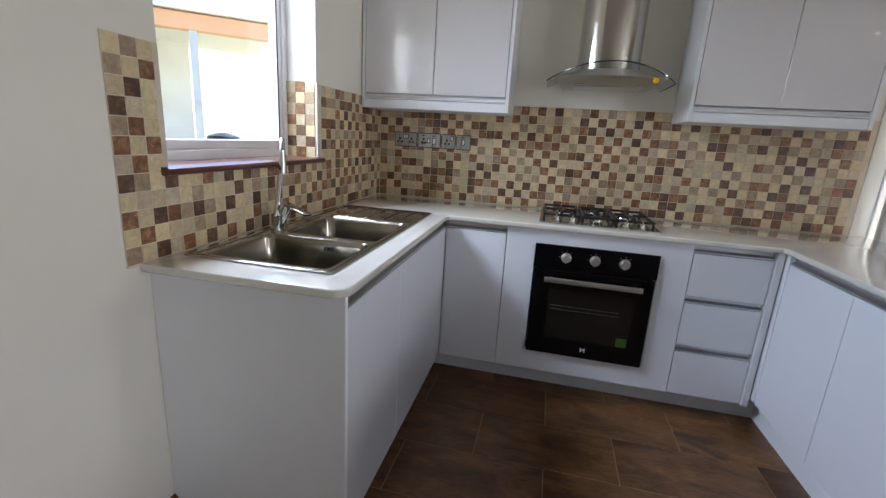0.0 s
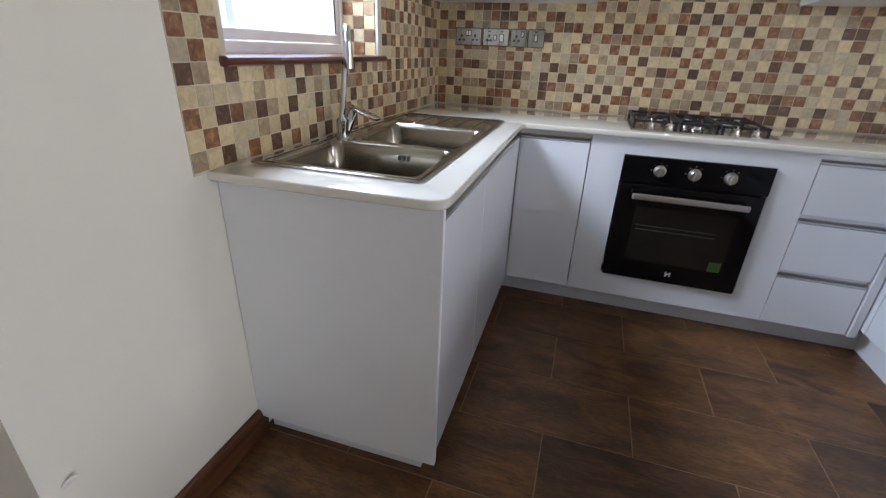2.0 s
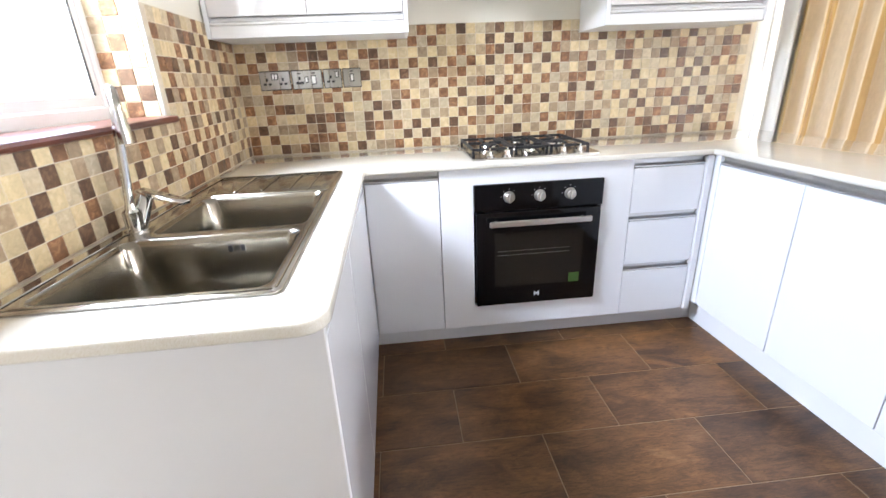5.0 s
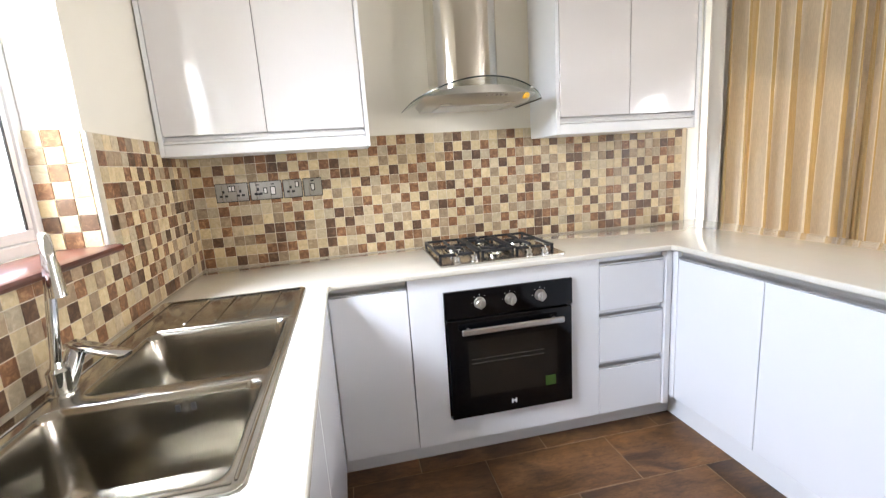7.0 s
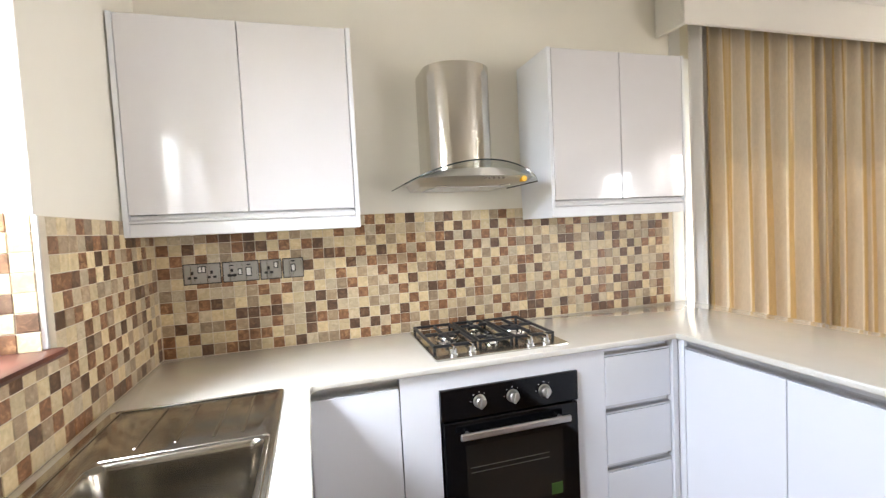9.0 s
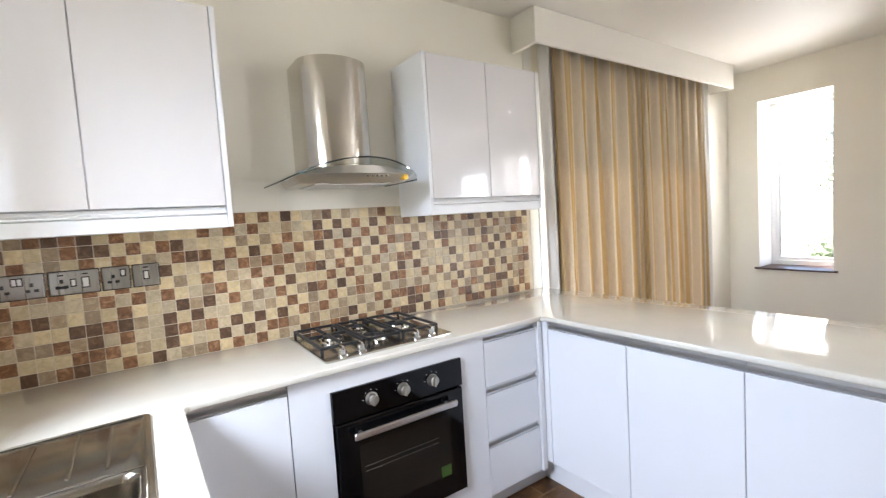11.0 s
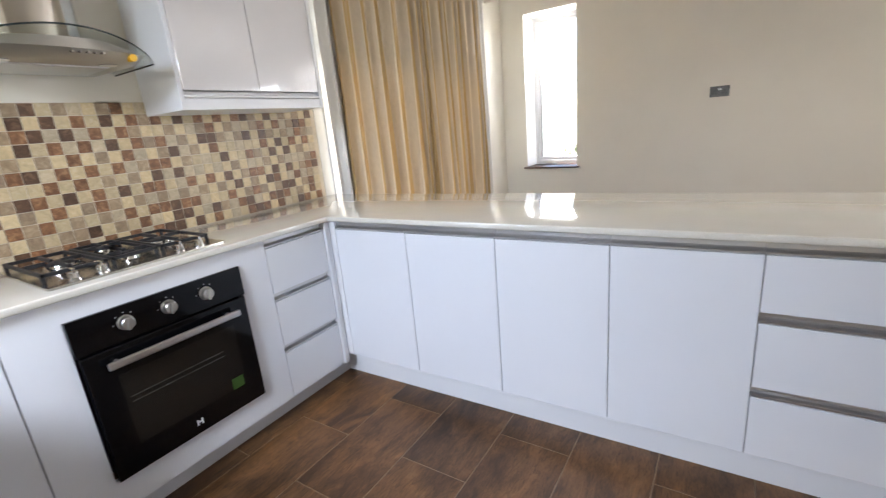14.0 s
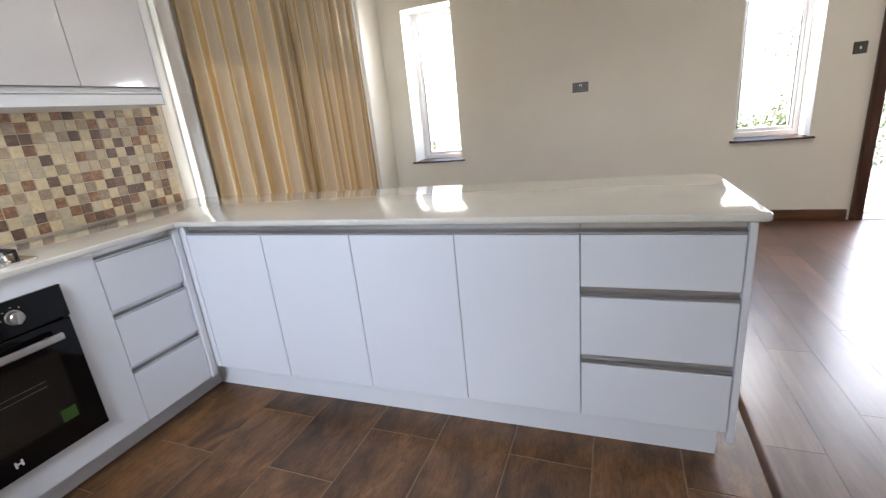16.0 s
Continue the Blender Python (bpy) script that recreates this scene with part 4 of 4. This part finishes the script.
bm = bmesh.new()
tube(bm, [(0.001, 0, 0), (0.010, 0.004, 0.010), (0.016, 0.012, 0.016), (0.02, 0.02, 0.016)], [0.005, 0.0045, 0.004, 0.003], 8)
single("cable_stub", bm, RENDERED, LEFT @ pose(0, -2.372, 0.385), "short beige cable end sticking out of the wall", "cable")

# ---- ceiling downlights ----
GLOW, gn, gl, gb = mat("lamp_glow", (1, 0.95, 0.85), 0.4)
gb.inputs["Emission Color"].default_value = (1.0, 0.93, 0.82, 1)
gb.inputs["Emission Strength"].default_value = 14.0
for y in (-4.02, -2.57):
    dl = thing("downlight", pose(4.42, y, CEILING), "small round recessed ceiling downlight, switched on", "downlight", "ceiling downlights")
    bm = bmesh.new()
    tube(bm, [(0, 0, -0.002), (0, 0, -0.010), (0, 0, -0.014)], [0.045, 0.043, 0.036], 28)
    part("bezel", bm, NICKEL, dl)
    part("bulb", cyl((0, 0, -0.0145), (0, 0, -0.019), 0.016), GLOW, dl, "glowing bulb")

# ---- outside ----
structure("ground", boxes((-300, 300, -300, 300, -0.6, -0.35)), GRASS, "grassy ground around the house")


def clump(name, m, n, size, seed, label, trunk=0.0):
    rnd = random.Random(seed)
    t = thing(name, m, label, "tree" if trunk else "bush", "garden plants")
    if trunk:
        bm = bmesh.new()
        tube(bm, [(0, 0, 0), (0.05, 0, trunk * 0.5), (0.0, 0.05, trunk), (0.1, 0.0, trunk + size[2])], [0.14, 0.11, 0.09, 0.03], 10)
        for a in range(5):
            tube(bm, [(0, 0, trunk * (0.8 + 0.06 * a)), (size[0] * 0.6 * math.cos(a * 1.3), size[1] * 0.6 * math.sin(a * 1.3), trunk + size[2] * 0.7)], [0.05, 0.015], 7)
        part("trunk", bm, BARK, t)
    else:
        bm = bmesh.new()
        for a in range(7):
            tube(bm, [(0, 0, 0), (size[0] * 0.5 * math.cos(a), size[1] * 0.5 * math.sin(a), size[2] * 0.8)], [0.02, 0.006], 5)
        part("stem", bm, BARK, t)
    vs, fs = [], []
    lobes = [(rnd.uniform(-0.6, 0.6), rnd.uniform(-0.6, 0.6), rnd.uniform(0.1, 0.8), rnd.uniform(0.3, 0.5)) for _ in range(14)]
    for _ in range(n):
        lx, ly, lz, lr = rnd.choice(lobes)
        d = Vector((rnd.gauss(0, 1), rnd.gauss(0, 1), rnd.gauss(0, 1))).normalized() * lr * rnd.uniform(0.5, 1.1)
        c = Vector(((lx + d.x) * size[0], (ly + d.y) * size[1], max(0.02, (lz + d.z) * size[2]) + trunk))
        q = Euler((rnd.uniform(0, 6.3), rnd.uniform(0, 6.3), rnd.uniform(0, 6.3))).to_matrix()
        s = rnd.uniform(0.03, 0.06) * (1.8 if trunk else 1)
        b = len(vs)
        vs += [tuple(c + q @ Vector(p)) for p in ((-s, 0, 0), (0, -s * 0.45, 0), (s, 0, 0.01), (0, s * 0.45, 0))]
        fs.append((b, b + 1, b + 2, b + 3))
    me = bpy.data.meshes.new("crown")
    me.from_pydata(vs, [], fs)
    me.materials.append(LEAF)
    tagged(part("crown", me, LEAF, t), kind="stuff")


for i, (x, y, sx, sz) in enumerate(((9.2, -0.05, 0.7, 0.95), (10.5, 2.6, 1.3, 1.0), (9.6, -5.2, 1.0, 0.95), (11.5, -6.3, 1.2, 1.3), (13.5, -4.6, 1.2, 1.0))):
    clump("bush", pose(x, y, -0.35), 2600, (sx, sx, sz), 20 + i, "leafy green garden bush")
for i, (x, y) in enumerate(((24, -4), (26, 3), (25, -11))):
    clump("tree", pose(x, y, -0.35), 3500, (2.4, 2.4, 2.6), 50 + i, "broad green tree beyond the garden", 1.8)
structure("pavement", boxes((EAST + 0.381, EAST + 2.6, -8, 1, -0.345, -0.05)), PAVING, "pale concrete apron outside the doorway")

# neighbouring house seen over the sink
nb = thing("neighbour_house", pose(-5.27, 3.5, -0.35, rz=-49.5), "pale rendered house with an orange-brown fascia", "house")
part("wall", boxes((-4.0, -3.5, -5.0, 0.35, 0, 3.4)), RENDERED, nb)
part("fascia", boxes((-0.2, 0.0, -0.15, 1.78, 3.12, 3.38), bevel=0.01), ORANGE, nb)
part("roof", boxes((-4.2, 0.1, -5.2, 1.9, 3.40, 3.52)), RENDERED, nb)
part("post", boxes((-0.14, -0.02, 0.49, 0.61, 0, 3.12)), GREYPOST, nb)
fn = thing("garden_fence", pose(-15, 16.5, -0.35), "white railing fence beyond the yard", "fence")
part("rail", boxes((-0.03, 0.03, 0, 6, 1.05, 1.12)), RENDERED, fn)
part("rail", boxes((-0.03, 0.03, 0, 6, 1.9, 1.97)), RENDERED, fn)
pk = finish(boxes((-0.02, 0.02, 0, 0.06, 0.0, 1.95)), "picket", RENDERED)
for i in range(24):
    part("picket", pk, RENDERED, fn).location = (0.06, 0.25 * i, 0)
bm = bmesh.new()
tube(bm, [(0, 0, 0), (0, 0, 1.2), (0, 0, 1.38), (0, 0, 1.45)], [0.42, 0.42, 0.33, 0.12], 20)
single("water_tank", bm, PLASTIC_DARK, pose(-6.4, 6.3, -0.35), "black plastic water tank in the yard", "tank")
# wire fence outside the doorway
wf = thing("wire_fence", pose(9.0, -10.7, -0.35), "diamond wire mesh garden fence", "fence")
for y in (0.0, 2.5, 5.0):
    part("post", cyl((0, y, 0), (0, y, 1.5), 0.04), GREYPOST, wf)
bm = bmesh.new()
for i in range(40):
    tube(bm, [(0, i * 0.125, 0.1), (0, min(5.0, i * 0.125 + 1.3), min(1.4, 0.1 + (5.0 - i * 0.125)))], 0.004, 4, False)
    tube(bm, [(0, i * 0.125, 0.1), (0, max(0.0, i * 0.125 - 1.3), min(1.4, 0.1 + i * 0.125))], 0.004, 4, False)
part("mesh", bm, ALU, wf)

# ---- mosaic backing and tiles ----
PITCH, TH = 0.0502, 0.0065
structure("mosaic_bed_north", boxes((0.006, 2.750, -0.0045, -0.0005, TOP - 0.006, 1.515)), SEALANT, "pale grout between the mosaic tiles")
structure("mosaic_bed_west", boxes((0.0005, 0.0045, -1.911, WY0 - 0.001, TOP - 0.006, 1.515), (0.0005, 0.0045, WY1 + 0.001, -0.006, TOP - 0.006, 1.515), (0.0005, 0.0045, WY0 - 0.001, WY1 + 0.001, TOP - 0.006, 1.150)), SEALANT, "pale grout between the mosaic tiles", LEFT)
structure("mosaic_bed_reveal", boxes((-0.148, -0.001, WY1 - 0.0085, WY1 - 0.0042, 1.178, 1.515)), SEALANT, "pale grout between the mosaic tiles", LEFT)


def tile_mesh(name, w, h, t, bev, material):
    """A flat piece with eased edges; local x across, z up, front towards -y."""
    bm = bmesh.new()
    o, i = [(-w / 2, -h / 2), (w / 2, -h / 2), (w / 2, h / 2), (-w / 2, h / 2)], [(-w / 2 + bev, -h / 2 + bev), (w / 2 - bev, -h / 2 + bev), (w / 2 - bev, h / 2 - bev), (-w / 2 + bev, h / 2 - bev)]
    r = [[bm.verts.new((p[0], y, p[1])) for p in q] for q, y in ((o, 0.0), (o, -t + bev * 0.8), (i, -t))]
    bm.faces.new(r[2][::-1])
    for a, b in zip(r, r[1:]):
        for k in range(4):
            bm.faces.new((a[k], a[(k + 1) % 4], b[(k + 1) % 4], b[k]))
    return finish(bm, name, material, 20)


SQ = [tile_mesh("tile", 0.0476, 0.0476, TH - 0.003, 0.0012, m) for m in MOSAIC]


def field(name, m, cells, near_test, label):
    """Mosaic tiles on a wall: the nearest as pieces, the rest joined."""
    rnd = random.Random(len(cells))
    holder = thing(name, m, label, "mosaic tiles", "", "structure")
    rest_v, rest_f, rest_m, count, laid = [], [], [], 0, {}
    src = [tuple(v.co) for v in SQ[0].vertices]
    polys = [tuple(p.vertices) for p in SQ[0].polygons]
    for u, z, m2 in cells:
        cell = (round(u / PITCH), round(z / PITCH))
        beside = [laid.get((cell[0] + a, cell[1] + b)) for a, b in ((-1, 0), (0, -1), (1, 0), (0, 1))]
        pale = (cell[0] + cell[1]) % 2 == 0 if cell[0] % 5 else cell[1] % 2 == 0
        base = (0.54, 0.10, 0.08, 0.05, 0.23) if pale else (0.09, 0.24, 0.35, 0.25, 0.07)
        weights = [w * (0.45 if k in beside else 1.0) for k, w in enumerate(base)]
        tone = laid[cell] = rnd.choices(range(5), weights)[0]
        j = m2 @ pose(u, -0.003 + rnd.uniform(-0.0004, 0.0004), z, rnd.uniform(-0.5, 0.5), rnd.uniform(-0.5, 0.5), rnd.uniform(-0.5, 0.5))
        if near_test(u, z) and count < 300:
            count += 1
            part("tile", SQ[tone], MOSAIC[tone], holder).matrix_basis = j
        else:
            b = len(rest_v)
            rest_v += [tuple(j @ Vector(c)) for c in src]
            rest_f += [tuple(b + k for k in p) for p in polys]
            rest_m += [tone] * len(polys)
    if rest_v:
        me = bpy.data.meshes.new("tile_field")
        me.from_pydata(rest_v, [], rest_f)
        for m in MOSAIC_FAR:
            me.materials.append(m)
        me.polygons.foreach_set("material_index", rest_m)
        tagged(part("tile_field", me, None, holder), kind="stuff")


ZS = [TOP + PITCH * (k + 0.5) for k in range(12)]
cells = [(0.010 + PITCH * (i + 0.5), z, ORIGIN) for i in range(54) for z in ZS]
field("mosaic_north", ORIGIN, cells, lambda u, z: 0.62 < u < 1.75 or z < 0, "brown, cream and taupe square mosaic splashback behind the hob")
side = pose(0, 0, 0, rz=90)
cells = []
for i in range(38):
    u = -0.004 - PITCH * (i + 0.5)
    for z in ZS:
        if WY0 - 0.012 < u < WY1 + 0.012 and z > 1.14:
            continue
        cells.append((u, z, side))
field("mosaic_west", LEFT, cells, lambda u, z: u < -0.62, "brown, cream and taupe square mosaic splashback beside the sink")
cells = [(0.148 - 0.004 - PITCH * (i + 0.5), 1.178 + PITCH * (k + 0.5) - 0.004, ORIGIN) for i in range(3) for k in range(7)]
structure("trim_5", boxes((-0.004, 0.008, WY1 - 0.010, WY1 + 0.001, 1.178, 1.517), bevel=0.002), ALU, "thin metal edge trim at the tiled window corner", LEFT)
field("mosaic_reveal", LEFT @ pose(-0.148, WY1 - 0.0055, 0), cells, lambda u, z: True, "mosaic tiles lining the window reveal")

# ---- floors ----
FT = {}


def floor_piece(holder, x0, x1, y0, y1, z, material, lift=0.0):
    key = (round(x1 - x0, 3), round(y1 - y0, 3), material.name)
    if key not in FT:
        FT[key] = tile_mesh("floor_tile", x1 - x0 - (0.0035 if material is FLOOR_TILE else 0.0007), y1 - y0 - (0.0035 if material is FLOOR_TILE else 0.0007), 0.011, 0.0014 if material is FLOOR_TILE else 0.0004, material)
        FT[key].transform(pose(0, 0, 0, -90))
    t = part("tile" if material is FLOOR_TILE else "plank", FT[key], material, holder)
    t.location = ((x0 + x1) / 2, (y0 + y1) / 2, z - 0.011 + lift)
    return t


fl = thing("floor", ORIGIN, "brown wood-look porcelain floor tiles in running bond", "floor", "", "structure")
for r in range(-2, 8):
    y1 = -0.612 - 0.302 * r
    y0 = max(y1 - 0.302, -2.985)
    if y0 >= y1:
        continue
    for k in range(-2, 5):
        x0 = (0.637 if r % 2 == 0 else 0.94) + 0.6 * k
        a, b = max(x0, -0.02), min(x0 + 0.6, 2.80)
        if b - a > 0.03:
            floor_piece(fl, a, b, y0, y1, 0.0, FLOOR_TILE)
lf = thing("living_floor", ORIGIN, "reddish-brown laminate plank floor", "floor", "", "structure")
for r in range(18):
    y1 = -2.999 - 0.19 * r
    off = -(r * 0.47 % 1.2)
    for k in range(6):
        a, b = max(off + 1.2 * k, -0.02), min(off + 1.2 * (k + 1), EAST)
        if b - a > 0.03:
            floor_piece(lf, a, b, y1 - 0.19, y1, 0.010, LAMINATE)
for r in range(16):
    y1 = -0.0 - 0.19 * r
    y0 = max(y1 - 0.19, -2.996)
    off = 2.82 - (r * 0.53 % 1.2)
    for k in range(4):
        a, b = max(off + 1.2 * k, 2.82), min(off + 1.2 * (k + 1), EAST)
        if b - a > 0.03 and y1 - y0 > 0.02:
            floor_piece(lf, a, b, y0, y1, 0.010, LAMINATE)
bm = bmesh.new()
prism(bm, [(-3.012, 0.0), (-2.972, 0.0), (-2.974, 0.006), (-2.984, 0.014), (-2.996, 0.017), (-3.008, 0.015)], "x", 0.02, 2.85)
structure("threshold_strip", bm, SKIRTING, "rounded reddish-brown wooden threshold strip between the floors")
